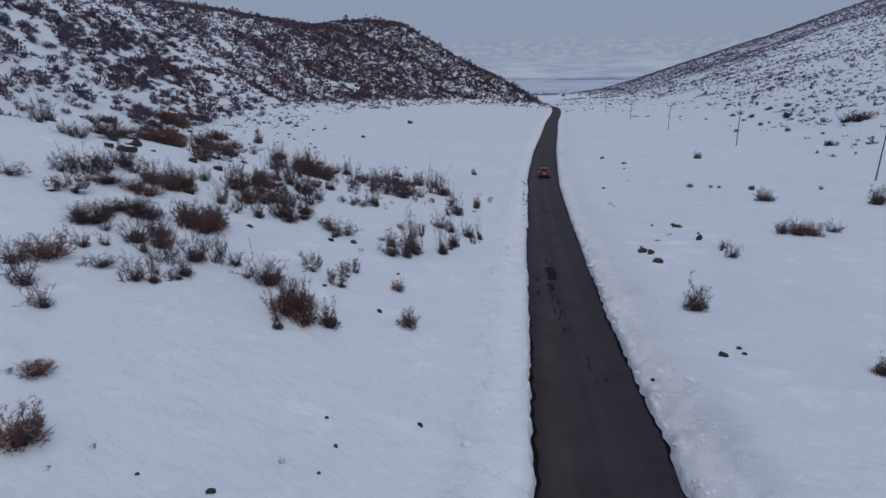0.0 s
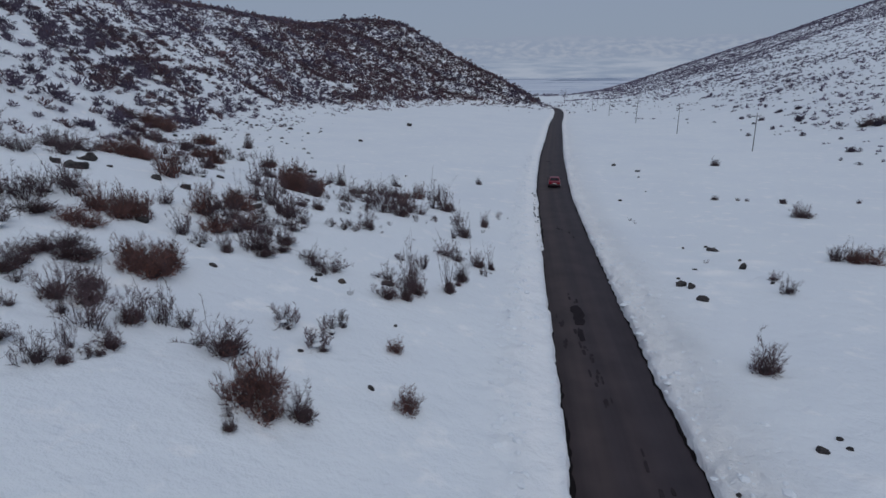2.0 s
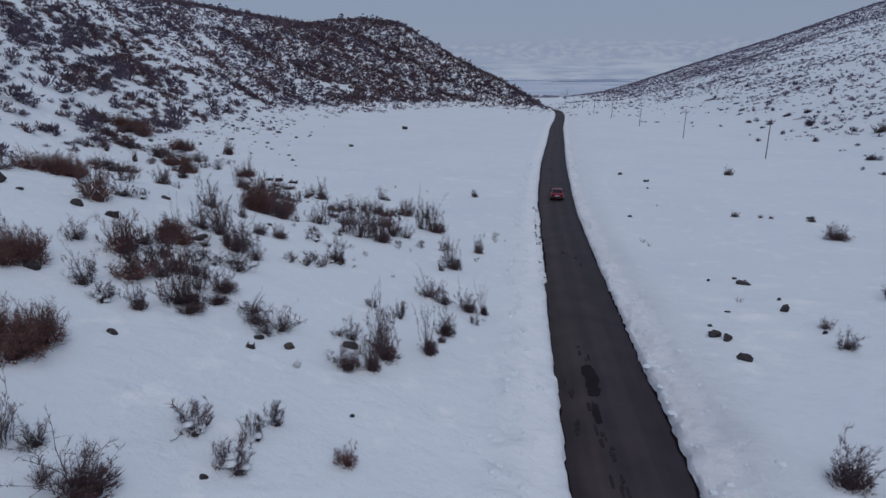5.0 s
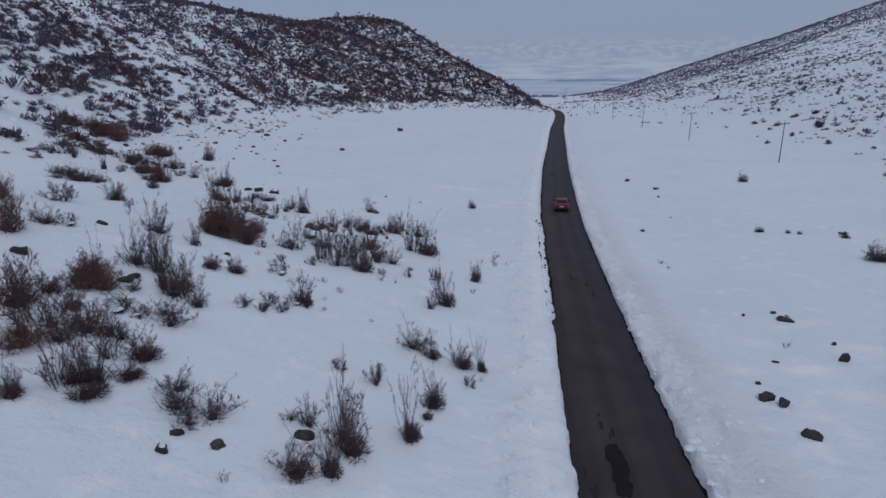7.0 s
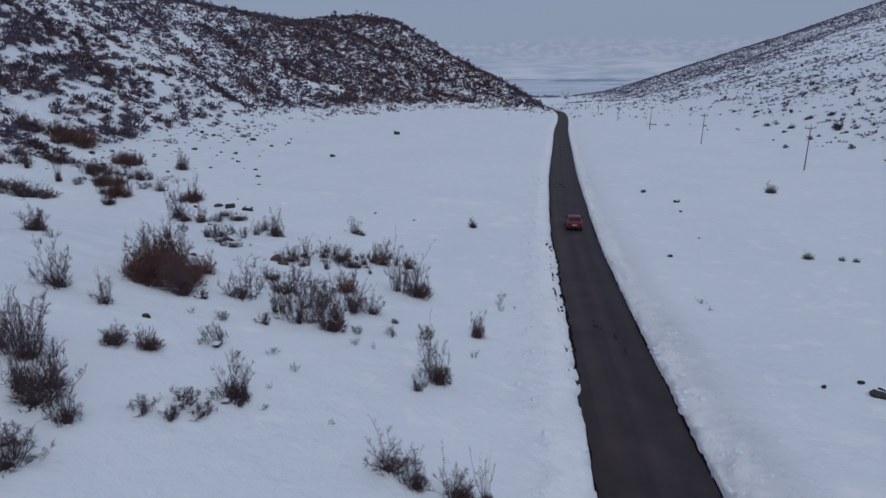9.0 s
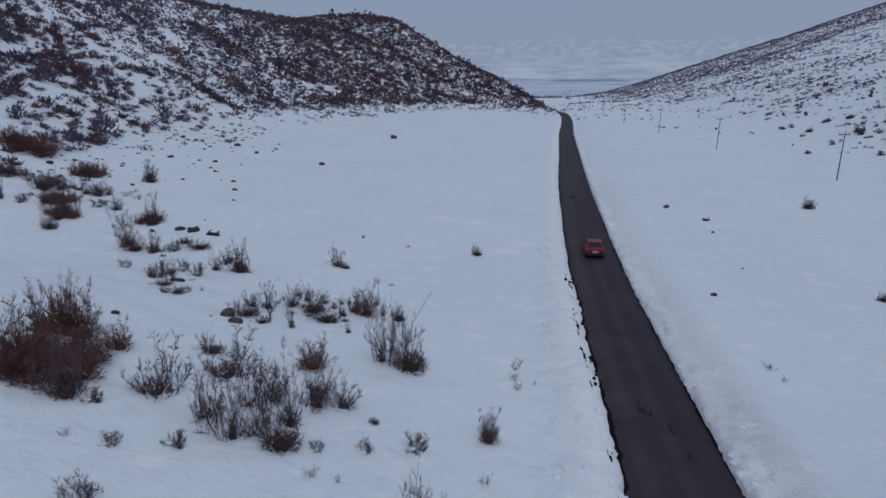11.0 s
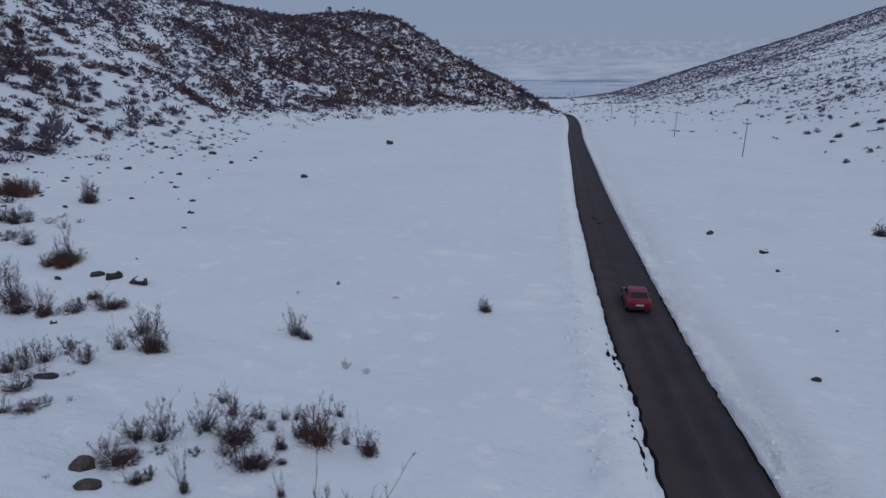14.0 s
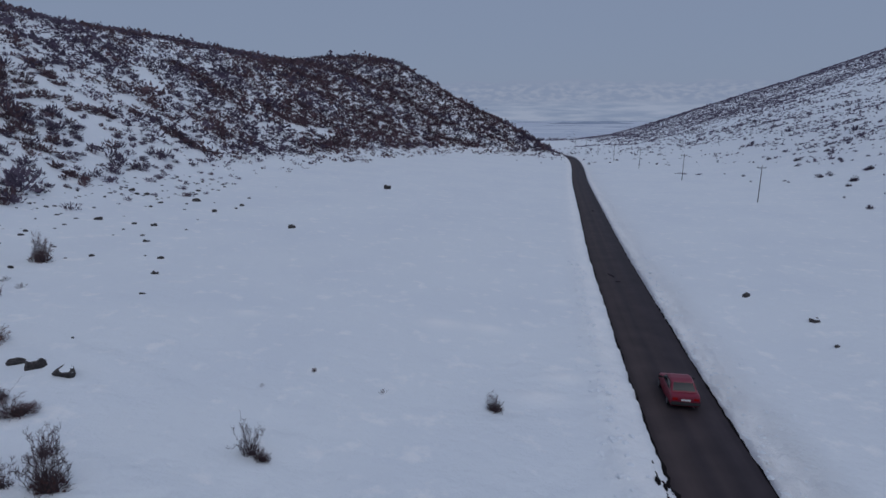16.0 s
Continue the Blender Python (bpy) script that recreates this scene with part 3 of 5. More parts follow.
# ---- the far distance ----
def far_mountains():
    """A snow range across the plain, with haze held in its colours."""
    az = np.radians(np.linspace(-75, 75, 260))
    k = np.linspace(0, 1, 26)
    aa, kk = np.meshgrid(az, k)
    ridge = 215 + 30 * fbm(aa * 5, aa * 0, 71, 5) + 22 * fbm(aa * 21, aa * 0 + 4, 72, 4)
    r = 3700 + 850 * kk + 50 * fbm(aa * 26, kk * 5, 73, 4)
    # foothills first, then the steeper range behind them
    z = -52 + 125 * np.clip(kk / 0.6, 0, 1) + (ridge - 73) * np.clip((kk - 0.6) / 0.4, 0, 1) + 12 * fbm(aa * 40, kk * 6, 74, 4) * kk
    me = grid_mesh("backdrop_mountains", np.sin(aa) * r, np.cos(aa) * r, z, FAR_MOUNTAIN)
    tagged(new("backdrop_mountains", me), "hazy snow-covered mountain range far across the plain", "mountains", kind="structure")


def far_mound(az, r, wide, deep, high, seed):
    """A long low rise of brushland out on the plain."""
    a, b = np.meshgrid(np.linspace(-1, 1, 40), np.linspace(-1, 1, 12))
    x = r * math.sin(radians(az)) + a * wide
    y = r * math.cos(radians(az)) + b * deep + a * 30
    z = -50 + high * (1 - a**2) * (1 - b**2) * (1 + 0.5 * fbm(a * 4, b * 2, seed, 3)) - 1.5
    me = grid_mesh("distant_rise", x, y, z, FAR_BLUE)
    tagged(new("distant_rise", me), "low rise of brushland out on the snowy plain, coloured blue-grey by painted haze", "hill", kind="structure")


far_mountains()
far_mound(8.5, 3000, 260, 130, 11, 81)
far_mound(2.0, 3300, 330, 90, 7, 82)
far_mound(13.0, 2400, 330, 70, 5, 83)
far_mound(-2.5, 2500, 300, 60, 4, 84)
far_mound(5.0, 1900, 360, 26, 1.6, 85)
far_mound(0.5, 2150, 420, 30, 1.8, 86)
far_mound(10.0, 3500, 500, 60, 6, 87)
far_mound(-1.0, 2900, 380, 50, 4, 88)
far_mound(7.5, 2600, 300, 40, 5, 89)
far_mound(11.0, 2200, 220, 30, 3, 90)
far_mound(9.0, 1750, 170, 22, 2.0, 91)
far_mound(6.0, 2250, 150, 30, 3.4, 92)


# ---- shrubs ----
def prism(verts, faces, path, radii):
    """A three-sided twig along a path."""
    n0 = len(verts)
    for k, (p, r) in enumerate(zip(path, radii)):
        ahead = (path[min(k + 1, len(path) - 1)] - path[max(k - 1, 0)]).normalized()
        side = ahead.cross(Vector((0.31, 0.87, 0.38))).normalized()
        other = ahead.cross(side)
        for a in (0.0, 2.0944, 4.18879):
            verts.append(p + (side * math.cos(a) + other * math.sin(a)) * r)
    for k in range(len(path) - 1):
        for s in range(3):
            a, b = n0 + 3 * k + s, n0 + 3 * k + (s + 1) % 3
            faces.append((a, b, b + 3, a + 3))
    e = n0 + 3 * (len(path) - 1)
    faces.append((e, e + 1, e + 2))


def spike(verts, faces, start, end, r):
    """A fine three-sided twig end that runs out to a point."""
    n0 = len(verts)
    ahead = (end - start).normalized()
    side = ahead.cross(Vector((0.31, 0.87, 0.38))).normalized()
    other = ahead.cross(side)
    for a in (0.0, 2.0944, 4.18879):
        verts.append(start + (side * math.cos(a) + other * math.sin(a)) * r)
    verts.append(end)
    for s in range(3):
        faces.append((n0 + s, n0 + (s + 1) % 3, n0 + 3))


def sliver(verts, faces, start, end, r):
    """The finest twig: one narrow blade."""
    n = len(verts)
    side = (end - start).cross(Vector((start.y + 0.3, 0.2 - start.x, 0.5))).normalized() * r
    verts.extend((start - side, start + side, end))
    faces.append((n, n + 1, n + 2))


def shoot(rng, start, way, length, bend, joints):
    """A crooked path that leans upward as it goes."""
    path, p, d = [start], start.copy(), way.normalized()
    for _ in range(joints):
        d = (d + Vector((rng.gauss(0, bend), rng.gauss(0, bend), rng.gauss(0.06, bend)))).normalized()
        p = p + d * (length / joints)
        path.append(p)
    return path


def shrub_meshes(seed, stems, root, lean, twigs, sub, leaves, leaf_low=0.1, thick=1.0, dome=0.35, leaders=0, skirt=0, mound=(0.1, -0.12, 0.3), core=0.6, clods=0, bend=0.18, aspect=1.0):
    """Stems, twigs, dead leaves and caught snow of one shrub that is a metre high and wide."""
    rng = random.Random(seed)
    sv, sf, tv, tf, lv, lf, wv, wf = [], [], [], [], [], [], [], []
    tips = []
    gap = rng.uniform(0, 6.283)
    for n in range(stems):
        a, out = rng.uniform(0, 6.283), math.sqrt(rng.random())
        if abs((a - gap + 3.1416) % 6.283 - 3.1416) < 0.5:
            out *= 0.5
        high = (1 - dome * out**2) * rng.uniform(0.6, 1.0)
        if n < leaders:
            out, high = out * 0.6, rng.uniform(1.02, 1.3)
        high *= aspect
        side = Vector((math.cos(a), math.sin(a), 0))
        base = side * out * root
        base.z = -0.04
        way = side * out * lean + Vector((rng.gauss(0, 0.14), rng.gauss(0, 0.14), 1.0))
        path = shoot(rng, base, way, high / max(0.6, way.normalized().z), bend, 4)
        prism(sv, sf, path, [0.015 * thick * (1 - 0.19 * k) for k in range(5)])
        for _ in range(twigs):
            k = 4.0 * rng.uniform(0.1, 1.0) ** 0.8 - 0.02
            i = int(k)
            p = path[i].lerp(path[i + 1], k - i)
            b = rng.uniform(0, 6.283)
            d = (path[i + 1] - path[i]).normalized() * 0.8 + Vector((math.cos(b), math.sin(b), rng.uniform(-0.25, 0.5))) * rng.uniform(0.8, 1.5)
            tw = shoot(rng, p, d, rng.uniform(0.10, 0.28) * (1.15 - 0.12 * k), 0.3, 2)
            spike(tv, tf, tw[0], tw[2], 0.0085 * thick)
            tips.append(tw)
            for _ in range(sub):
                q = tw[0].lerp(tw[2], rng.uniform(0.3, 0.95))
                b = rng.uniform(0, 6.283)
                d = (tw[2] - tw[1]).normalized() + Vector((math.cos(b), math.sin(b), rng.uniform(-0.1, 0.8))) * 0.9
                sliver(tv, tf, q, q + d.normalized() * rng.uniform(0.06, 0.19), 0.0066 * thick)
    for _ in range(leaves):
        tw = rng.choice(tips)
        p = tw[rng.choice((0, 1, 2))] + Vector((rng.gauss(0, 0.016), rng.gauss(0, 0.016), rng.gauss(0, 0.016)))
        if rng.random() < leaf_low:
            p = Vector((p.x * 0.85, p.y * 0.85, abs(p.z) * 0.4))
        leaf_at(rng, lv, lf, p, rng.uniform(0.014, 0.034) if leaves > 500 else rng.uniform(0.008, 0.02))
    # bring the shrub to a metre across and a metre high
    flat = np.array([v[:] for v in sv + tv])
    wide = 0.5 / np.percentile(np.hypot(flat[:, 0], flat[:, 1]), 94)
    tall = 1.0 / np.percentile(flat[:, 2], 97)
    for v in sv + tv + lv:
        v.x, v.y, v.z = v.x * wide, v.y * wide, v.z * tall
    # a dense mound of short twigs and held leaves on one side of the foot
    mx, my, mr = mound
    if skirt:
        n, rings = len(sv), 5
        for k in range(rings):
            b = 1.5708 * k / rings
            for q in range(11):
                a = 6.283 * (q + 0.5 * (k % 2)) / 11
                r = mr * core * rng.uniform(0.7, 1.15)
                sv.append(Vector((mx + math.cos(a) * math.cos(b) * r * 1.1, my + math.sin(a) * math.cos(b) * r, math.sin(b) * r * 1.15 - 0.04)))
        sv.append(Vector((mx, my, mr * core * 1.15)))
        for k in range(rings - 1):
            for q in range(11):
                o = (q + 1) % 11
                sf.append((n + 11 * k + q, n + 11 * k + o, n + 11 * k + 11 + o, n + 11 * k + 11 + q))
        sf.extend((n + 44 + q, n + 44 + (q + 1) % 11, n + 55) for q in range(11))
    for _ in range(skirt):
        a, u = rng.uniform(0, 6.283), rng.random()
        r = mr * rng.uniform(0.55, 1.1)
        flatten = math.sqrt(1 - u * u)
        p = Vector((mx + math.cos(a) * flatten * r * 1.15, my + math.sin(a) * flatten * r, u * r * 1.25 - 0.03))
        leaf_at(rng, lv, lf, p, rng.uniform(0.016, 0.045))
        for _ in range(2):
            out = (p - Vector((mx, my, -0.05))).normalized() + Vector((rng.gauss(0, 0.4), rng.gauss(0, 0.4), rng.uniform(-0.1, 0.7)))
            sliver(tv, tf, p, p + out.normalized() * rng.uniform(0.06, 0.22), 0.0085 * thick)
    # snow caught low among the twigs
    for _ in range(clods):
        a, r = rng.uniform(0, 6.283), rng.uniform(0.05, 0.36)
        lump(rng, wv, wf, Vector((math.cos(a) * r, math.sin(a) * r, rng.uniform(0.02, 0.42) * (1 - r))), rng.uniform(0.07, 0.15))
    return (sv, sf), (tv, tf), (lv, lf), (wv, wf)


def lump(rng, verts, faces, at, size):
    """A small soft lump of snow."""
    n = len(verts)
    for k, (f, h) in enumerate(((1.0, -0.35), (1.08, 0.05), (0.72, 0.42))):
        for m in range(7):
            a = 6.283 * (m + 0.5 * k) / 7
            q = size * f * rng.uniform(0.8, 1.2)
            verts.append(at + Vector((q * math.cos(a), q * math.sin(a), size * h)))
    verts.append(at + Vector((0, 0, size * 0.55)))
    for k in (0, 7):
        for m in range(7):
            o = (m + 1) % 7
            faces.append((n + k + m, n + k + o, n + k + 7 + o, n + k + 7 + m))
    for m in range(7):
        faces.append((n + 14 + m, n + 14 + (m + 1) % 7, n + 21))


def leaf_at(rng, verts, faces, p, size):
    m = Euler((rng.uniform(0, 3.1), rng.uniform(0, 3.1), rng.uniform(0, 6.2))).to_matrix()
    n = len(verts)
    for q in ((-1, 0, 0), (0, -0.5, 0.12), (1, 0, 0), (0, 0.5, 0.12)):
        verts.append(p + m @ Vector(q) * size)
    faces.append((n, n + 1, n + 2, n + 3))


SHRUBS = {
    # how each kind grows; its name, label and group; its leaves
    "bare": (dict(stems=22, root=0.40, lean=0.85, twigs=12, sub=5, leaves=110, thick=0.80, dome=0.55, leaders=1, skirt=120, mound=(0.06, -0.08, 0.24), bend=0.30, aspect=1.35),
             "shrub", "leafless grey-brown shrub with crooked upright twigs in snow", "leafless shrubs", "litter"),
    "stand": (dict(stems=26, root=0.50, lean=0.50, twigs=11, sub=5, leaves=110, thick=0.84, dome=0.45, leaders=1, skirt=40, mound=(0.1, -0.12, 0.16), bend=0.30, aspect=1.5),
              "shrub", "open stand of thin leafless crooked stems in snow", "thickets of thin stems", "litter"),
    "sapling": (dict(stems=14, root=0.26, lean=0.62, twigs=16, sub=8, leaves=110, thick=0.9, dome=0.3, leaders=2, skirt=160, mound=(0.12, -0.10, 0.20), bend=0.24, aspect=2.8),
                "shrub", "tall thin leafless shrub with forked crooked stems in snow", "tall leafless shrubs", "skirt"),
    "brown": (dict(stems=34, root=0.44, lean=0.70, twigs=9, sub=6, leaves=640, leaf_low=0.2, thick=0.60, dome=0.6, leaders=0, skirt=340, mound=(0.0, -0.03, 0.38), core=0.5, bend=0.26, aspect=1.15),
              "bush", "bushy rounded shrub with reddish-brown dead leaves in snow", "brown shrubs", "leaf"),
    "skirted": (dict(stems=23, root=0.38, lean=0.85, twigs=14, sub=5, leaves=170, thick=0.74, dome=0.5, leaders=1, skirt=360, mound=(0.12, -0.12, 0.30), core=0.62, bend=0.28, aspect=1.3),
                "bush", "grey-twigged shrub with a dense skirt of brown leaves in snow", "shrubs with brown skirts", "skirt"),
    "dark": (dict(stems=26, root=0.34, lean=0.60, twigs=10, sub=6, leaves=100, leaf_low=0.4, thick=0.72, dome=0.5, leaders=1, skirt=460, mound=(0.04, -0.06, 0.38), core=0.62, bend=0.25, aspect=1.1),
             "bush", "low dense dark-brown shrub rounded at its base in snow", "dark shrubs", "skirt"),
    "snowy": (dict(stems=22, root=0.42, lean=0.95, twigs=9, sub=6, leaves=90, thick=0.95, dome=0.5, skirt=60, mound=(0.2, -0.22, 0.16), clods=6, bend=0.30, aspect=0.9),
              "shrub", "low grey shrub half buried with snow caught among its twigs", "snow-laden shrubs", "litter"),
    "tuft": (dict(stems=10, root=0.40, lean=0.80, twigs=7, sub=4, leaves=40, leaf_low=0.4, thick=1.2, dome=0.4, skirt=20, mound=(0, 0, 0.15), bend=0.28, aspect=1.0),
             "tuft", "small sparse twig tuft poking out of the snow", "twig tufts", "litter"),
}


def shrub(kind, seed):
    """One shrub with its parts, standing at the origin."""
    recipe, name, label, group, foliage = SHRUBS[kind]
    s, t, l, w = shrub_meshes(seed, **recipe)
    thing = tagged(new(name), label, "shrub", group)
    tagged(part_of("stem_clump", mesh_of("stem_clump", *s, STEM, True), thing), kind="stuff")
    tagged(part_of("twig_growth", mesh_of("twig_growth", *t, RED_TWIG if kind == "brown" else TWIG, True), thing), kind="stuff")
    tagged(part_of("dead_foliage", mesh_of("dead_foliage", *l, {"leaf": LEAF, "skirt": SKIRT_LEAF, "litter": DARK_LEAF}[foliage]), thing, "brown dead leaves" if kind != "tuft" else ""), kind="stuff")
    if w[0]:
        tagged(part_of("caught_snow", mesh_of("caught_snow", *w, SNOW, True), thing, "lumps of caught snow"), kind="stuff")
    return thing


def ground_at(x, y):
    y = np.array(float(y))
    return float(snow_height(np.array(float(x)) - road_x(y), y)[0])


def plant(kind, places, seeds, tall):
    """Sets out shrubs of one kind at (x, y, width, height)."""
    rng = random.Random(seeds[0])
    models, fresh = {}, {}
    spots = []
    for x, y, wide, high in places:
        w = max(wide, 0.25) * (1.1 if kind in ("dark", "tuft", "sapling") else 1.27)
        h = max(0.38 * w, 0.92 * high * tall)
        if w < 2.25:
            spots.append((x, y, w, h))
            continue
        # a wide thicket is several shrubs grown together
        some = max(2, min(7, round((w / 1.25) ** 1.6)))
        each = max(1.35, 0.44 * w)
        turn = rng.uniform(0, 6.283)
        for k in range(some):
            a, r = turn + 6.283 * k / some + rng.uniform(-0.4, 0.4), (0.5 * w - 0.36 * each) * rng.uniform(0.6, 1.0)
            if k == 0 and some > 3:
                r = 0.1
            spots.append((x + math.cos(a) * r, y + 0.25 * w + 0.95 * math.sin(a) * r, each * rng.uniform(0.85, 1.15), max(0.6, h - 0.14 * w) * rng.uniform(0.75, 1.05)))
    for n, (x, y, w, h) in enumerate(spots):
        s = seeds[n % len(seeds)]
        # leaves and snow gather on the same side of every shrub
        turn = rng.uniform(-45, 45) if kind in ("skirted", "snowy", "sapling", "dark") else rng.uniform(0, 360)
        m = pose(x, y, ground_at(x, y) - 0.03, 0, 0, turn) @ Matrix.Diagonal((w * rng.uniform(0.92, 1.1), w * rng.uniform(0.9, 1.08), h, 1))
        if s not in models:
            models[s] = shrub(kind, s)
            models[s].matrix_basis = m
            fresh[s] = models[s].scale.copy()
        else:
            unit = Matrix.Diagonal((*[1 / v for v in models[s].matrix_basis.to_scale()], 1))
            copy_thing(models[s], m @ unit)


BARE_A = [
    (-63.0, 102.9, 3.4, 2.4), (-55.7, 89.3, 2.2, 1.7), (-48.6, 81.4, 3.6, 1.8), (-48.1, 93.7, 3.4, 2.3), (-45.6, 95.5, 1.3, 1.1), (-45.2, 80.5, 3.2, 1.7),
    (-42.6, 93.5, 2.8, 1.9), (-40.9, 84.8, 2.0, 1.3), (-37.3, 89.2, 1.6, 1.3), (-36.3, 47.6, 1.2, 1.6), (-31.6, 85.8, 1.0, 2.4), (-29.7, 78.8, 1.5, 2.8),
    (-29.6, 44.1, 2.9, 1.8), (-28.5, 46.0, 1.7, 0.9), (-28.1, 43.0, 1.4, 1.2), (-25.2, 30.2, 1.5, 0.7), (-23.6, 37.3, 1.3, 1.4), (-22.6, 47.3, 1.2, 1.0),
    (-22.5, 72.2, 1.0, 1.2), (-20.9, 69.2, 1.1, 0.9), (-20.8, 76.9, 1.0, 1.3), (-20.5, 74.6, 0.7, 1.3), (-19.8, 67.2, 0.6, 0.7), (-19.4, 38.9, 1.1, 1.0),
]
BARE_B = [
    (-19.3, 67.5, 0.9, 0.5), (-19.0, 50.9, 1.5, 1.8), (-18.0, 26.7, 0.7, 0.5), (-17.9, 21.3, 1.1, 1.1), (-17.5, 24.3, 0.7, 0.7), (-17.0, 25.1, 0.5, 0.6),
    (-16.9, 50.7, 0.8, 1.3), (-16.8, 45.3, 1.4, 1.5), (-16.6, 20.0, 1.2, 1.2), (-16.6, 35.5, 1.0, 1.4), (-16.0, 39.9, 1.1, 1.1), (-15.9, 23.0, 1.1, 0.5),
    (-15.6, 25.6, 0.6, 0.9), (-15.4, 42.7, 0.9, 0.6), (-15.1, 18.9, 0.9, 0.9), (-14.9, 38.0, 1.0, 1.4), (-14.7, 66.8, 0.9, 0.9), (-14.3, 22.6, 0.9, 1.1),
    (-14.2, 39.1, 1.0, 1.1), (-14.1, 44.2, 1.3, 1.6), (-14.0, 67.2, 1.1, 1.5), (-13.7, 39.2, 0.7, 0.8), (-13.6, 70.8, 0.7, 0.6), (-13.2, 55.6, 1.5, 1.7),
]
BARE_C = [
    (-13.0, 43.0, 1.0, 1.3), (-13.0, 68.2, 1.0, 1.2), (-12.9, 41.1, 1.2, 0.9), (-12.7, 69.8, 0.6, 1.1), (-12.1, 27.0, 0.8, 0.8), (-11.8, 58.0, 1.7, 1.6),
    (-11.7, 66.9, 0.5, 0.4), (-11.7, 69.8, 0.7, 0.7), (-11.2, 26.1, 0.5, 0.5), (-10.9, 69.1, 0.6, 0.5), (-10.7, 70.0, 0.5, 0.5), (-10.2, 70.0, 0.3, 0.6),
    (-10.1, 35.6, 2.5, 1.3), (-10.1, 66.6, 0.7, 0.6), (-9.6, 68.8, 0.6, 1.0), (-8.7, 22.8, 0.4, 0.4), (-8.7, 55.6, 1.0, 2.1), (-8.7, 70.8, 0.5, 0.7),
    (-8.0, 57.0, 1.8, 1.7), (-7.9, 68.8, 0.4, 1.0), (-7.2, 37.4, 0.6, 0.3), (-6.6, 37.5, 0.8, 1.0), (-4.1, 44.9, 1.3, 1.2), (-3.9, 50.1, 0.5, 1.0),
]
BARE_D = [
    (16.8, 43.2, 1.1, 1.1), (17.3, 45.8, 0.8, 0.7), (24.3, 50.5, 1.9, 1.6), (28.1, 51.7, 1.7, 0.9), (90.5, 157.8, 7.0, 1.7),
    (-13.9, 43.4, 1.5, 1.7), (-13.4, 41.6, 0.8, 0.7), (-13.3, 78.9, 1.2, 1.5),
]
BROWN_A = [
    (-59.2, 104.9, 6.5, 3.5), (-49.4, 101.7, 3.2, 2.6), (-43.7, 88.9, 3.3, 1.9), (-39.0, 84.0, 2.0, 3.0), (-31.6, 85.0, 2.6, 1.6), (-27.8, 47.8, 3.4, 2.1),
    (-22.4, 44.9, 1.4, 2.6), (-20.6, 33.1, 1.3, 0.6), (-19.7, 34.9, 2.7, 2.2), (-19.6, 32.9, 1.4, 0.8), (-19.3, 58.5, 1.6, 2.5), (-18.3, 58.6, 1.6, 2.4),
    (-17.9, 55.1, 1.5, 2.4), (-17.7, 56.1, 0.8, 1.5), (-17.6, 22.4, 1.6, 1.1), (-17.4, 39.2, 1.4, 1.9), (-17.2, 56.9, 1.4, 1.1), (-17.0, 41.6, 2.4, 1.7),
    (-17.0, 54.5, 3.0, 2.1), (-16.4, 58.1, 1.0, 1.3), (-15.7, 37.1, 1.4, 1.0), (-15.5, 29.9, 2.4, 1.8), (-15.1, 30.2, 1.4, 1.4), (-15.0, 30.9, 1.5, 1.4),
]
BROWN_B = [
    (-14.8, 38.9, 1.1, 1.3), (-12.7, 15.5, 0.9, 0.5), (-11.2, 13.1, 1.0, 1.1), (-9.4, 60.3, 1.2, 1.5), (-8.9, 68.6, 1.3, 1.9), (-8.6, 23.7, 1.3, 1.7),
    (-8.1, 24.4, 1.2, 1.6), (-7.7, 23.3, 1.0, 1.2), (-4.9, 29.7, 0.6, 0.7), (-3.8, 25.8, 0.9, 0.9), (25.4, 49.6, 2.1, 1.6),
]
DARK_A = [
    (-42.1, 103.0, 1.7, 2.7), (-37.9, 81.6, 1.3, 1.1), (-28.2, 61.0, 1.4, 1.5), (-26.0, 80.5, 0.9, 0.6), (-22.2, 33.2, 1.7, 0.7), (-17.4, 40.8, 0.9, 0.6),
    (-14.6, 47.7, 1.0, 0.8), (-13.5, 48.0, 0.9, 0.9), (-13.2, 23.9, 0.4, 0.2), (-13.2, 87.4, 0.3, 0.3), (-12.6, 78.5, 0.7, 0.6), (-9.7, 66.9, 0.4, 0.2),
    (-8.4, 22.2, 0.5, 0.5), (-6.0, 56.9, 0.4, 0.3), (-3.4, 38.4, 0.7, 0.6), (-3.0, 39.7, 0.5, 0.4), (-3.0, 85.0, 0.8, 1.0), (-2.9, 40.6, 0.9, 1.1),
    (-1.8, 57.3, 0.8, 1.5), (-1.1, 44.4, 0.4, 0.6), (10.8, 32.2, 1.3, 1.6), (15.9, 24.8, 0.9, 1.0), (29.7, 67.9, 1.9, 1.5), (36.3, 110.7, 1.5, 1.3),
]
DARK_B = [
    (40.0, 65.6, 1.8, 2.3),
]
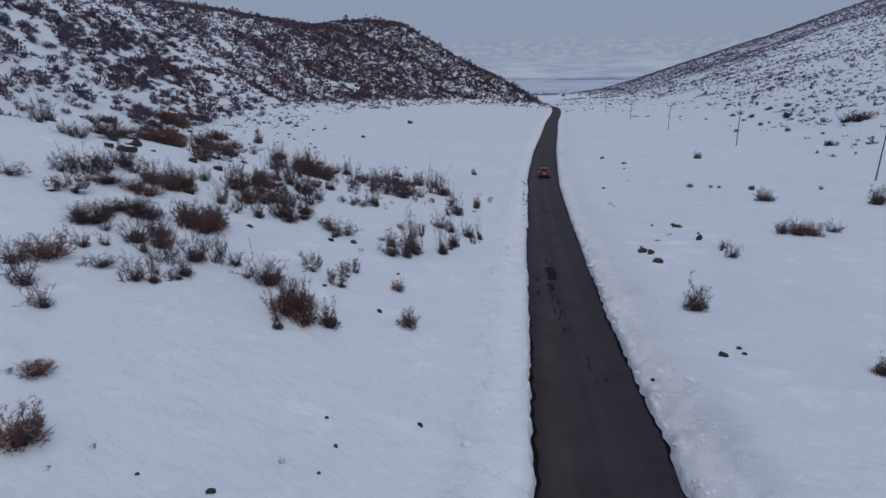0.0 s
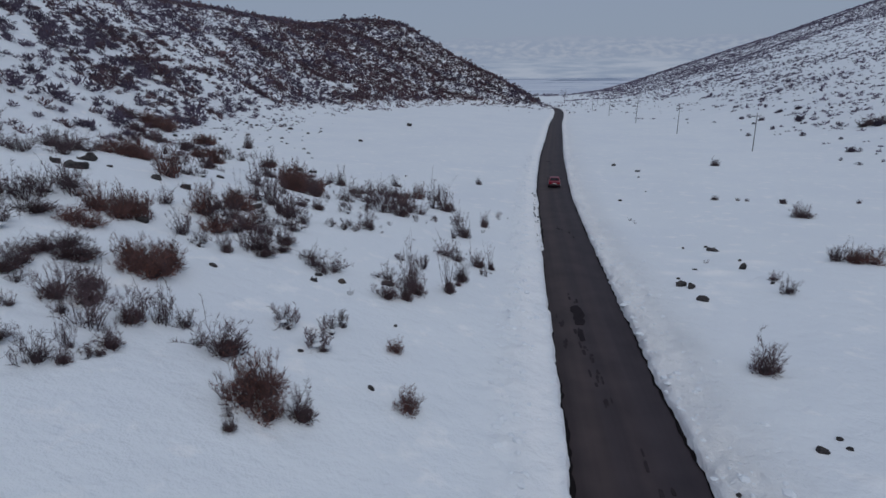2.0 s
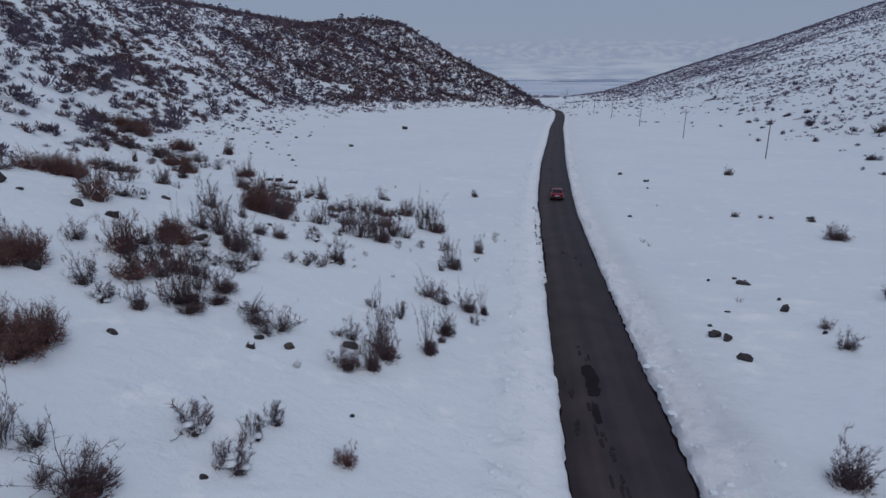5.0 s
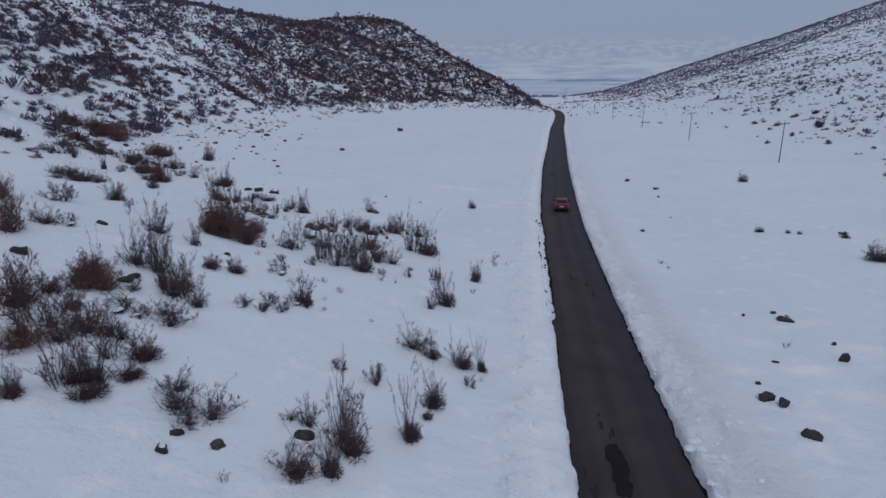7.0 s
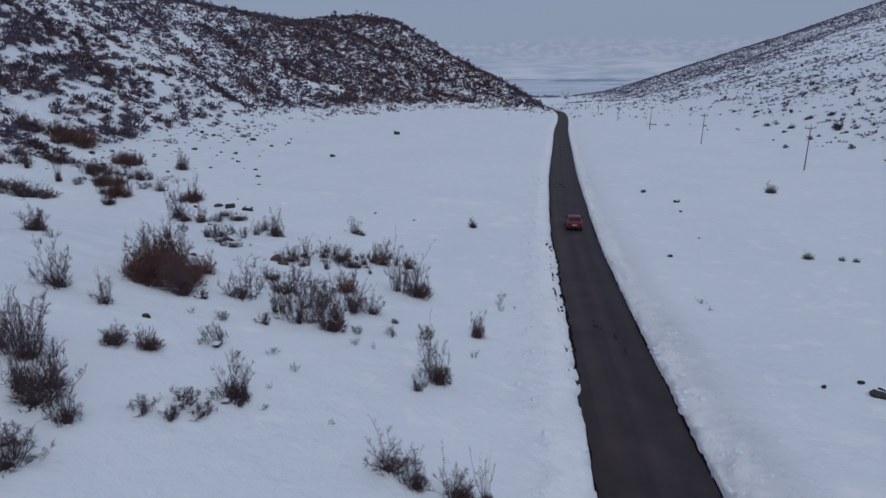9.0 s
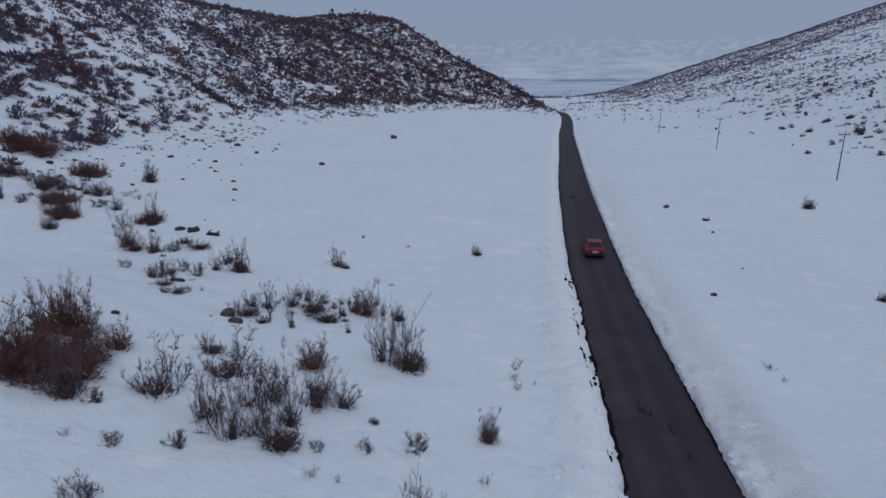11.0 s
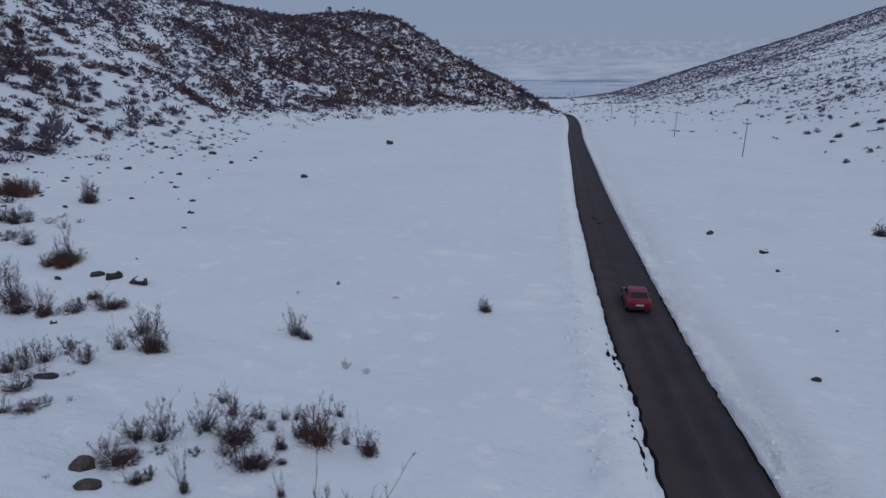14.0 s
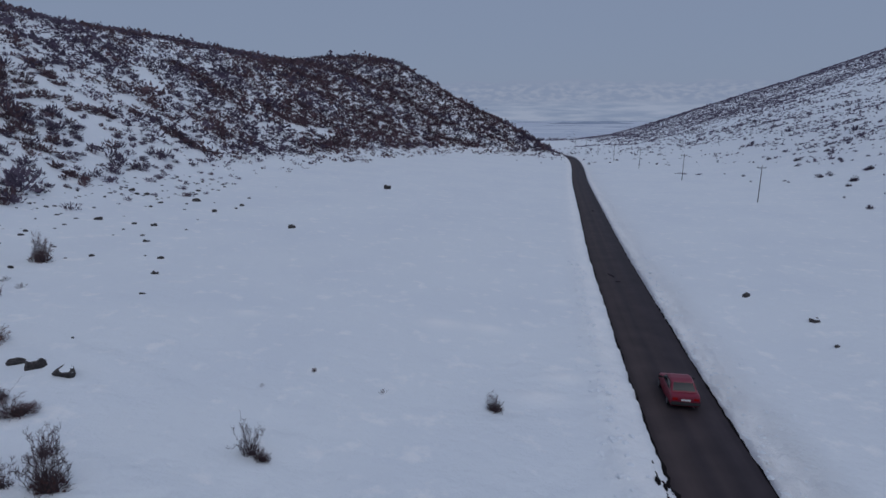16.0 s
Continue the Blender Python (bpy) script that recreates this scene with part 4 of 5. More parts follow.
TUFT_A = [
    (-40.4, 97.1, 1.0, 0.5), (-40.1, 95.1, 1.2, 0.6), (-38.1, 96.1, 0.9, 0.5), (-37.9, 93.9, 1.1, 0.8), (-26.5, 59.7, 0.5, 0.4), (-25.9, 59.3, 0.6, 0.7),
    (-24.4, 56.7, 0.5, 0.4), (-22.6, 74.8, 0.6, 0.3), (-21.7, 71.2, 0.8, 0.3), (-21.0, 76.4, 0.6, 0.5), (-20.4, 71.2, 0.5, 0.2), (-18.6, 68.8, 0.4, 0.3),
    (-16.2, 22.6, 0.4, 0.3), (-15.6, 64.0, 0.2, 0.2), (-15.2, 84.9, 0.3, 0.3), (-14.0, 52.0, 0.3, 0.4), (-13.5, 58.0, 0.4, 0.3), (-13.2, 15.2, 0.4, 0.2),
    (-10.8, 49.1, 0.6, 0.3), (-10.7, 44.4, 0.5, 0.4), (-10.7, 46.0, 0.4, 0.2), (-10.1, 12.5, 0.1, 0.1), (-10.1, 44.8, 0.5, 0.4), (-9.8, 50.2, 0.6, 0.3),
]
TUFT_B = [
    (-9.7, 13.5, 0.1, 0.2), (-9.6, 75.3, 0.6, 0.5), (-8.9, 85.5, 0.6, 0.3), (-8.6, 46.2, 0.4, 0.2), (-8.6, 49.2, 0.5, 0.4), (-8.5, 75.0, 0.6, 0.3),
    (-7.8, 34.1, 0.3, 0.4), (-7.1, 53.0, 0.5, 0.4), (-6.3, 53.0, 0.3, 0.4), (-5.6, 14.9, 0.2, 0.2), (-1.8, 54.7, 0.5, 0.4), (-1.1, 43.5, 0.3, 0.3),
    (-0.5, 61.9, 0.4, 0.6), (14.5, 50.1, 0.6, 0.3),
    (-11.5, 45.0, 0.4, 0.3), (-10.1, 44.6, 0.3, 0.2), (-6.4, 46.4, 0.3, 0.2), (-8.9, 47.5, 0.3, 0.3),
]
STAND_A = [
    (-54.6, 95.2, 3.5, 1.9), (-34.5, 44.1, 1.5, 1.9), (-29.9, 40.6, 2.3, 1.3), (-24.2, 32.6, 2.4, 1.7), (-23.8, 34.2, 1.9, 1.7), (-23.3, 35.5, 1.9, 1.8),
    (-15.9, 38.3, 1.7, 1.9), (-15.6, 45.2, 1.1, 1.7), (-14.4, 25.2, 1.5, 1.3), (-14.1, 23.8, 0.5, 1.0), (-13.4, 35.9, 1.1, 1.8), (-13.3, 38.0, 0.9, 1.2),
    (-12.9, 36.4, 1.2, 2.0), (-12.8, 26.9, 0.9, 1.6), (-11.1, 54.6, 1.3, 1.8), (-10.2, 53.9, 1.1, 2.1), (-10.1, 56.1, 1.4, 2.1), (-9.6, 56.8, 1.1, 1.8),
    (-9.5, 54.5, 1.1, 1.2), (-6.6, 62.2, 1.2, 2.7), (-5.4, 37.2, 1.0, 2.6),
    (-16.0, 45.5, 1.5, 2.4),
]
SNOWY_A = [
    (-54.7, 91.2, 1.9, 1.7), (-46.0, 88.5, 1.2, 0.9), (-39.5, 90.0, 1.4, 0.7), (-26.1, 52.9, 1.5, 1.1), (-26.1, 78.1, 0.6, 0.5), (-25.8, 78.8, 0.9, 0.9),
    (-25.7, 72.6, 0.6, 0.6), (-23.3, 71.7, 0.5, 0.6), (-22.7, 29.9, 1.0, 0.7), (-22.6, 71.3, 0.7, 1.1), (-22.2, 73.4, 0.6, 0.9), (-22.1, 30.6, 1.4, 1.0),
    (-21.9, 47.8, 1.0, 0.6), (-20.9, 72.7, 0.9, 0.9), (-19.3, 68.2, 0.7, 0.3), (-15.4, 34.8, 0.8, 0.7), (-15.0, 41.1, 1.1, 0.5), (-14.7, 54.1, 0.6, 0.4),
    (-14.1, 41.0, 0.7, 0.5), (-13.6, 66.3, 0.5, 0.2), (-13.4, 23.7, 0.5, 0.4), (-13.1, 64.9, 0.4, 0.5), (-12.8, 52.2, 0.5, 0.4), (-12.6, 66.6, 0.5, 0.2),
]
SNOWY_B = [
    (-12.0, 49.7, 0.8, 0.8), (-11.3, 52.9, 0.6, 0.5), (-9.3, 29.4, 0.9, 0.9), (-7.7, 28.3, 1.0, 0.9), (-7.7, 29.7, 0.6, 0.8), (-7.5, 30.6, 0.7, 0.7),
    (-7.4, 54.4, 0.4, 0.4), (-6.6, 41.4, 0.5, 0.5), (-5.9, 55.0, 0.5, 0.5), (-5.2, 41.2, 0.7, 0.8), (-4.3, 55.7, 0.7, 0.7), (-1.6, 42.9, 0.5, 0.5),
    (-11.6, 44.4, 0.7, 0.5), (-10.8, 44.5, 0.6, 0.4), (-10.8, 45.3, 0.7, 0.6), (-10.1, 45.1, 0.6, 0.4), (-10.0, 46.1, 0.7, 0.5), (-9.4, 46.2, 0.6, 0.4),
]
SKIRTED_A = [
    (-28.7, 78.2, 1.5, 1.1), (-26.9, 77.8, 1.0, 1.6), (-24.6, 79.7, 1.5, 0.7), (-22.7, 70.6, 0.6, 0.9), (-19.2, 29.0, 2.3, 1.1), (-19.1, 75.1, 1.5, 2.4),
    (-19.0, 26.7, 2.2, 1.3), (-17.9, 29.8, 1.5, 1.1), (-16.1, 26.4, 2.0, 1.9), (-15.7, 54.1, 1.3, 2.1), (-14.7, 65.6, 1.3, 0.7), (-14.2, 34.9, 0.7, 1.1),
    (-13.7, 23.1, 0.6, 0.6), (-13.7, 26.6, 1.2, 1.3), (-13.6, 59.8, 0.9, 0.8), (-13.4, 64.6, 0.5, 0.5), (-13.3, 24.6, 0.8, 0.9), (-12.7, 35.8, 2.1, 1.0),
    (-12.6, 38.4, 1.1, 1.2), (-11.8, 68.1, 1.4, 1.2), (-10.8, 66.5, 1.1, 1.0), (-10.4, 26.1, 1.5, 1.3), (-10.1, 67.9, 0.5, 0.8), (-9.6, 46.5, 0.9, 1.6),
]
SKIRTED_B = [
    (-8.7, 54.2, 1.3, 1.5), (-7.1, 68.4, 0.8, 1.1), (-6.9, 23.8, 0.9, 1.2), (-6.3, 35.3, 1.1, 1.0), (-5.6, 62.4, 1.6, 2.5), (-5.4, 35.6, 0.8, 1.5),
    (-5.1, 37.0, 1.3, 1.9), (-3.4, 44.6, 0.8, 0.9), (-3.4, 51.3, 1.0, 2.2), (-2.1, 44.4, 1.0, 1.2),
]
SAPLING_A = [
    (-53.6, 91.0, 1.0, 4.1), (-48.3, 88.8, 1.4, 3.6), (-16.8, 42.8, 0.6, 2.2), (-16.0, 37.6, 0.8, 1.4), (-14.8, 43.7, 0.9, 3.0),
    (-11.8, 64.6, 0.6, 1.8), (-9.1, 65.2, 0.5, 1.0), (-3.5, 38.2, 1.0, 3.1), (-2.9, 40.7, 0.8, 1.9), (-1.2, 44.5, 0.6, 1.8),
]
STONES_A = [
    (-8.4, 13.1, 0.11, 0.08), (-6.7, 13.2, 0.24, 0.16), (-4.6, 14.9, 0.12, 0.08), (-4.5, 16.2, 0.16, 0.11), (-5.1, 17.4, 0.14, 0.10), (-2.3, 18.2, 0.18, 0.18),
    (6.5, 23.8, 0.23, 0.11), (10.1, 26.2, 0.44, 0.28), (11.1, 26.4, 0.24, 0.16), (-5.2, 26.4, 0.25, 0.25), (11.1, 27.0, 0.29, 0.13), (-8.1, 27.6, 0.25, 0.14),
    (-5.3, 32.1, 0.18, 0.13), (-13.8, 32.8, 0.45, 0.18), (-9.7, 34.5, 0.46, 0.28), (-9.7, 35.3, 0.45, 0.20), (-18.6, 35.4, 0.70, 0.40), (-6.5, 36.8, 0.62, 0.32),
    (-25.9, 40.9, 1.51, 0.60), (-27.0, 40.9, 0.91, 0.45), (11.3, 41.5, 0.72, 0.45), (-25.1, 43.0, 0.39, 0.19), (-20.4, 43.1, 0.94, 0.42), (-26.7, 43.2, 1.23, 0.58),
]
STONES_B = [
    (-22.3, 43.2, 0.71, 0.45), (-16.1, 43.3, 0.66, 0.28), (11.4, 43.8, 0.55, 0.48), (-16.1, 43.9, 0.60, 0.26), (10.9, 44.3, 0.72, 0.46), (16.9, 45.2, 0.34, 0.26),
    (11.2, 45.7, 0.30, 0.15), (13.0, 48.1, 0.38, 0.14), (16.3, 48.5, 0.43, 0.65), (-21.2, 49.5, 0.59, 0.30), (16.9, 50.3, 0.29, 0.20), (-15.0, 50.4, 0.37, 0.23),
    (16.4, 54.4, 1.04, 0.33), (16.8, 55.0, 0.34, 0.20), (14.4, 55.2, 0.27, 0.20), (16.4, 55.8, 0.34, 0.24), (-19.3, 62.2, 0.45, 0.21),
    (-21.1, 70.7, 0.87, 0.23), (-25.6, 76.8, 0.42, 0.21), (32.1, 77.1, 0.74, 0.43), (14.2, 79.0, 0.49, 0.28),
]
STONES_C = [
    (-30.0, 82.9, 0.41, 0.33), (-25.2, 83.7, 1.52, 0.58), (-27.0, 84.0, 1.07, 0.65), (-28.4, 84.3, 0.90, 0.42), (18.9, 85.8, 0.24, 0.16), (-28.1, 88.2, 0.20, 0.13),
    (-29.4, 97.2, 0.51, 0.17), (20.8, 98.1, 0.40, 0.28), (-42.6, 100.4, 0.46, 0.37), (-31.8, 102.8, 0.67, 0.38), (21.9, 103.1, 1.02, 0.45), (-34.1, 107.6, 0.63, 0.32),
    (19.3, 109.6, 0.81, 0.51), (-39.2, 113.6, 0.70, 0.35), (-43.0, 121.4, 0.80, 0.46), (-28.7, 127.5, 1.00, 0.66), (-48.0, 140.9, 1.19, 0.68), (-25.5, 176.1, 1.54, 1.28),
]

# bushes on the valley floor below the slope beyond the power line
FLOOR_A = [
    (67.6, 125.4, 4.0, 1.6), (58.8, 114.3, 1.7, 1.4), (58.3, 108.2, 1.6, 1.4), (76.5, 147.1, 1.6, 1.6), (89.6, 155.8, 4.1, 2.2), (87.1, 167.7, 2.5, 1.8),
    (74.8, 160.5, 2.8, 1.4), (76.4, 138.7, 0.7, 0.7), (77.0, 138.4, 0.7, 0.6), (68.3, 120.7, 1.3, 0.5), (63.4, 110.7, 1.4, 1.2), (80.4, 139.7, 1.2, 0.6),
    (89.4, 192.7, 3.6, 1.8), (70.2, 186.1, 1.3, 1.0), (65.8, 169.8, 2.1, 1.2), (76.9, 182.2, 2.3, 1.3), (81.5, 204.0, 3.0, 1.1), (86.4, 211.1, 3.5, 1.8),
    (85.8, 225.5, 2.9, 1.5), (88.8, 226.4, 2.5, 1.7), (98.8, 265.3, 4.0, 1.5), (103.8, 249.9, 3.3, 1.4), (109.9, 267.9, 5.1, 1.3), (97.9, 224.5, 4.3, 1.9),
]
FLOOR_B = [
    (102.6, 221.1, 5.1, 1.7), (91.6, 197.3, 4.1, 1.7), (87.5, 186.3, 3.2, 1.1), (104.5, 205.4, 2.0, 1.4), (94.2, 185.1, 1.4, 1.4), (85.9, 169.4, 1.3, 1.3),
    (106.9, 205.9, 1.6, 1.4), (72.6, 242.3, 2.2, 1.1), (67.0, 224.3, 1.6, 1.0), (74.6, 219.5, 1.2, 1.2), (70.4, 252.5, 1.1, 1.1), (96.7, 282.5, 2.1, 1.6),
    (91.8, 282.8, 1.8, 1.6), (108.6, 215.6, 1.3, 1.3), (72.2, 169.7, 0.6, 0.8), (73.2, 168.8, 0.9, 0.8),
]
plant("snowy", SNOWY_A + SNOWY_B, (501, 502, 503, 504), 1.05)
plant("sapling", SAPLING_A, (601, 602, 603, 604), 1.05)
plant("stand", STAND_A, (151, 152, 153, 154), 1.05)
plant("bare", BARE_A + BARE_B + BARE_C + BARE_D, (101, 102, 103, 104, 105, 106), 1.05)
plant("brown", BROWN_A + BROWN_B, (201, 202, 203, 204), 0.95)
plant("skirted", SKIRTED_A + SKIRTED_B, (251, 252, 253, 254), 1.0)
plant("dark", DARK_A + DARK_B, (301, 302, 303), 1.0)
plant("tuft", TUFT_A + TUFT_B + [(-0.5, 64.0, 0.5, 0.7), (-0.6, 62.8, 0.4, 0.5), (0.3, 62.6, 0.3, 0.3), (13.0, 65.8, 0.4, 0.4), (-0.2, 64.8, 0.2, 0.3), (12.8, 67.2, 0.7, 0.2)], (401, 402, 403), 0.9)
plant("dark", [(24.6, 77.3, 0.9, 0.6), (27.0, 76.8, 0.5, 0.4), (27.9, 76.5, 0.5, 0.4), (31.4, 75.5, 0.9, 0.6), (39.7, 75.9, 0.6, 0.5)], (304, 305), 1.0)


# ---- brush on the hillsides ----
def clumps(name, places, sizes, shards, mat, label, seed, thin=1.0, short=False, tall=1.0):
    """Many small rounded clumps of brush as one object. places: rows of x, y."""
    rng = np.random.default_rng(seed)
    n = len(places)
    if n == 0:
        return
    total = n * shards
    base = np.repeat(np.stack([places[:, 0], places[:, 1], land(places[:, 0], places[:, 1]) - 0.06], -1), shards, 0)
    r = np.repeat(0.5 * sizes, shards)
    # every clump has its own spread, height and lean
    shape = np.repeat(np.stack([rng.uniform(0.85, 1.5, n), rng.uniform(0.7, 1.2, n), tall * rng.uniform(0.6, 1.15, n)], -1), shards, 0)
    a, up = rng.uniform(0, 2 * np.pi, total), rng.random(total) ** 0.8
    flat = np.sqrt(1 - up**2)
    way = np.stack([np.cos(a) * flat, np.sin(a) * flat, up], -1)
    reach = 1.08 * rng.random(total) ** 0.45 if short else rng.uniform(0.6, 1.1, total)
    tip = way * shape * (r * reach)[:, None] + rng.normal(0, 0.06, (total, 3)) * r[:, None]
    root = tip - way * (r * rng.uniform(0.15, 0.40, total))[:, None] if short else tip * rng.uniform(0.2, 0.65, total)[:, None]
    tip[:, 2] += 0.15 * r * rng.random(total)
    c = rng.uniform(0, 2 * np.pi, total)
    half = np.stack([np.cos(c), np.sin(c), rng.normal(0, 0.35, total)], -1) * (r * rng.uniform(0.10, 0.26, total) * thin)[:, None]
    verts = np.stack([base + root - half, base + root + half, base + tip], 1).reshape(-1, 3)
    me = bpy.data.meshes.new(name)
    me.vertices.add(len(verts))
    me.vertices.foreach_set("co", verts.astype(np.float32).ravel())
    me.loops.add(len(verts))
    me.loops.foreach_set("vertex_index", np.arange(len(verts), dtype=np.int32))
    me.polygons.add(total)
    me.polygons.foreach_set("loop_start", (np.arange(total) * 3).astype(np.int32))
    tone = me.attributes.new("tone", "FLOAT", "POINT")
    shade = np.repeat(rng.random(n), shards) * 0.7 + 0.3 * rng.random(total)
    tone.data.foreach_set("value", np.repeat(shade, 3).astype(np.float32))
    me.materials.append(mat)
    me.update(calc_edges=True)
    me.validate()
    tagged(new(name, me), label, "brush", kind="stuff")


rng = np.random.default_rng(7)


def scatter(n, x0, x1, y0, y1):
    return np.stack([rng.uniform(x0, x1, n), rng.uniform(y0, y1, n)], -1)


def sizes_of(n, mid):
    """Brush of very uneven size: many small clumps and some large."""
    return mid * np.exp(rng.normal(0, 0.40, n))


# thickets and bare lanes on the left hill: from x, y to x, y, and their width
RED_THICKETS = ((-105, 156, -100, 157, 3.2), (-97, 153, -94, 157, 1.8), (-101, 175, -92, 173, 2.4), (-86, 142, -81, 143, 2.0), (-71, 125, -67, 126, 2.1),
                (-85, 167, -80, 173, 1.9), (-102, 235, -94, 238, 4.0), (-94, 236, -84, 239, 4.0), (-77, 182, -69, 183, 2.6), (-77, 244, -71, 249, 3.1),
                (-63, 367, -46, 359, 5.3), (-31, 336, -14, 338, 2.7), (-15, 361, 3, 357, 2.9), (-85, 354, -68, 359, 4.6), (-43, 356, -24, 350, 3.8))
DARK_THICKETS = ((-91, 137, -88, 138, 2.2), (-76, 121, -74, 121, 1.4), (-74, 139, -69, 142, 2.0), (-67, 137, -63, 138, 1.5), (-74, 113, -71, 112, 1.7),
                 (-78, 165, -76, 167, 1.5), (-82, 182, -79, 186, 1.7), (-74, 202, -69, 206, 2.0), (-91, 310, -79, 322, 4.7), (-65, 304, -51, 317, 3.4))
GREY_THICKETS = ((-110, 192, -107, 193, 2.7), (-92, 155, -90, 155, 1.8), (-85, 135, -83, 137, 1.6), (-64, 102, -62, 102, 1.7), (-73, 123, -72, 124, 1.1),
                 (-75, 123, -73, 123, 1.2), (-76, 137, -74, 139, 1.3), (-64, 117, -61, 118, 1.5), (-61, 119, -59, 120, 1.3), (-107, 206, -100, 201, 3.1),
                 (-64, 218, -58, 226, 2.0), (-68, 208, -64, 210, 1.9), (-65, 249, -59, 250, 2.2))
# long bands of brush on the right hill, in the same way
RIGHT_BANDS = ((91, 592, 133, 612, 9), (81, 529, 99, 491, 5), (133, 612, 182, 603, 10), (117, 501, 150, 501, 6), (139, 616, 203, 510, 9), (109, 340, 113, 314, 3.2),
               (175, 584, 236, 510, 10), (201, 495, 274, 527, 9), (136, 393, 153, 360, 3.5), (116, 275, 133, 276, 3), (54, 495, 74, 521, 5), (160, 560, 215, 470, 7),
               (123, 440, 150, 415, 4), (150, 450, 190, 430, 5), (110, 560, 128, 530, 5))
BARE_LANES = ((-71, 113, -69, 120, 1.7), (-85, 161, -75, 161, 3.0), (-74, 155, -70, 158, 1.4), (-98, 213, -91, 205, 3.2), (-85, 185, -82, 184, 2.7),
              (-72, 231, -61, 259, 3.1), (-87, 134, -87, 142, 1.1), (-86, 153, -84, 158, 1.5), (-94, 299, -79, 258, 1.3))


def apart_from(p, strips):
    """How far each place lies outside the nearest of the strips."""
    best = np.full(len(p), 1e9)
    for ax, ay, bx, by, wide in strips:
        dx, dy = bx - ax, by - ay
        k = np.clip(((p[:, 0] - ax) * dx + (p[:, 1] - ay) * dy) / (dx * dx + dy * dy), 0, 1)
        best = np.minimum(best, np.hypot(p[:, 0] - ax - k * dx, p[:, 1] - ay - k * dy) - wide / 2)
    return best


def fill_strips(strips, per):
    """Places that crowd a set of strips."""
    rows = []
    for ax, ay, bx, by, wide in strips:
        n = max(4, int(per * (math.hypot(bx - ax, by - ay) + wide) * wide))
        k, a, r = rng.random(n), rng.uniform(0, 6.283, n), 0.75 * wide * rng.random(n) ** 0.7
        rows.append(np.stack([ax + k * (bx - ax) + np.cos(a) * r, ay + k * (by - ay) + np.sin(a) * r], -1))
    return np.concatenate(rows)


def spot_brush(spots, name, mat, label, seed, shards):
    """Bushes given one by one as (x, y, width, height), far enough off to be brush."""
    rows, sizes = [], []
    for x, y, wide, high in spots:
        wide *= 0.85
        n = max(1, round((wide / 1.2) ** 1.5))
        for k in range(n):
            a, r = rng.uniform(0, 6.283), 0 if n == 1 else max(0, wide / 2 - 0.5 * high) * math.sqrt(rng.random())
            rows.append((x + math.cos(a) * r, y + 0.3 * wide + 0.6 * math.sin(a) * r))
            sizes.append(max(0.5, min(0.75 * wide, 1.0 * high)) * rng.uniform(0.75, 1.15))
    clumps(name, np.array(rows), np.array(sizes), shards, mat, label, seed, 0.7, True, 1.6)


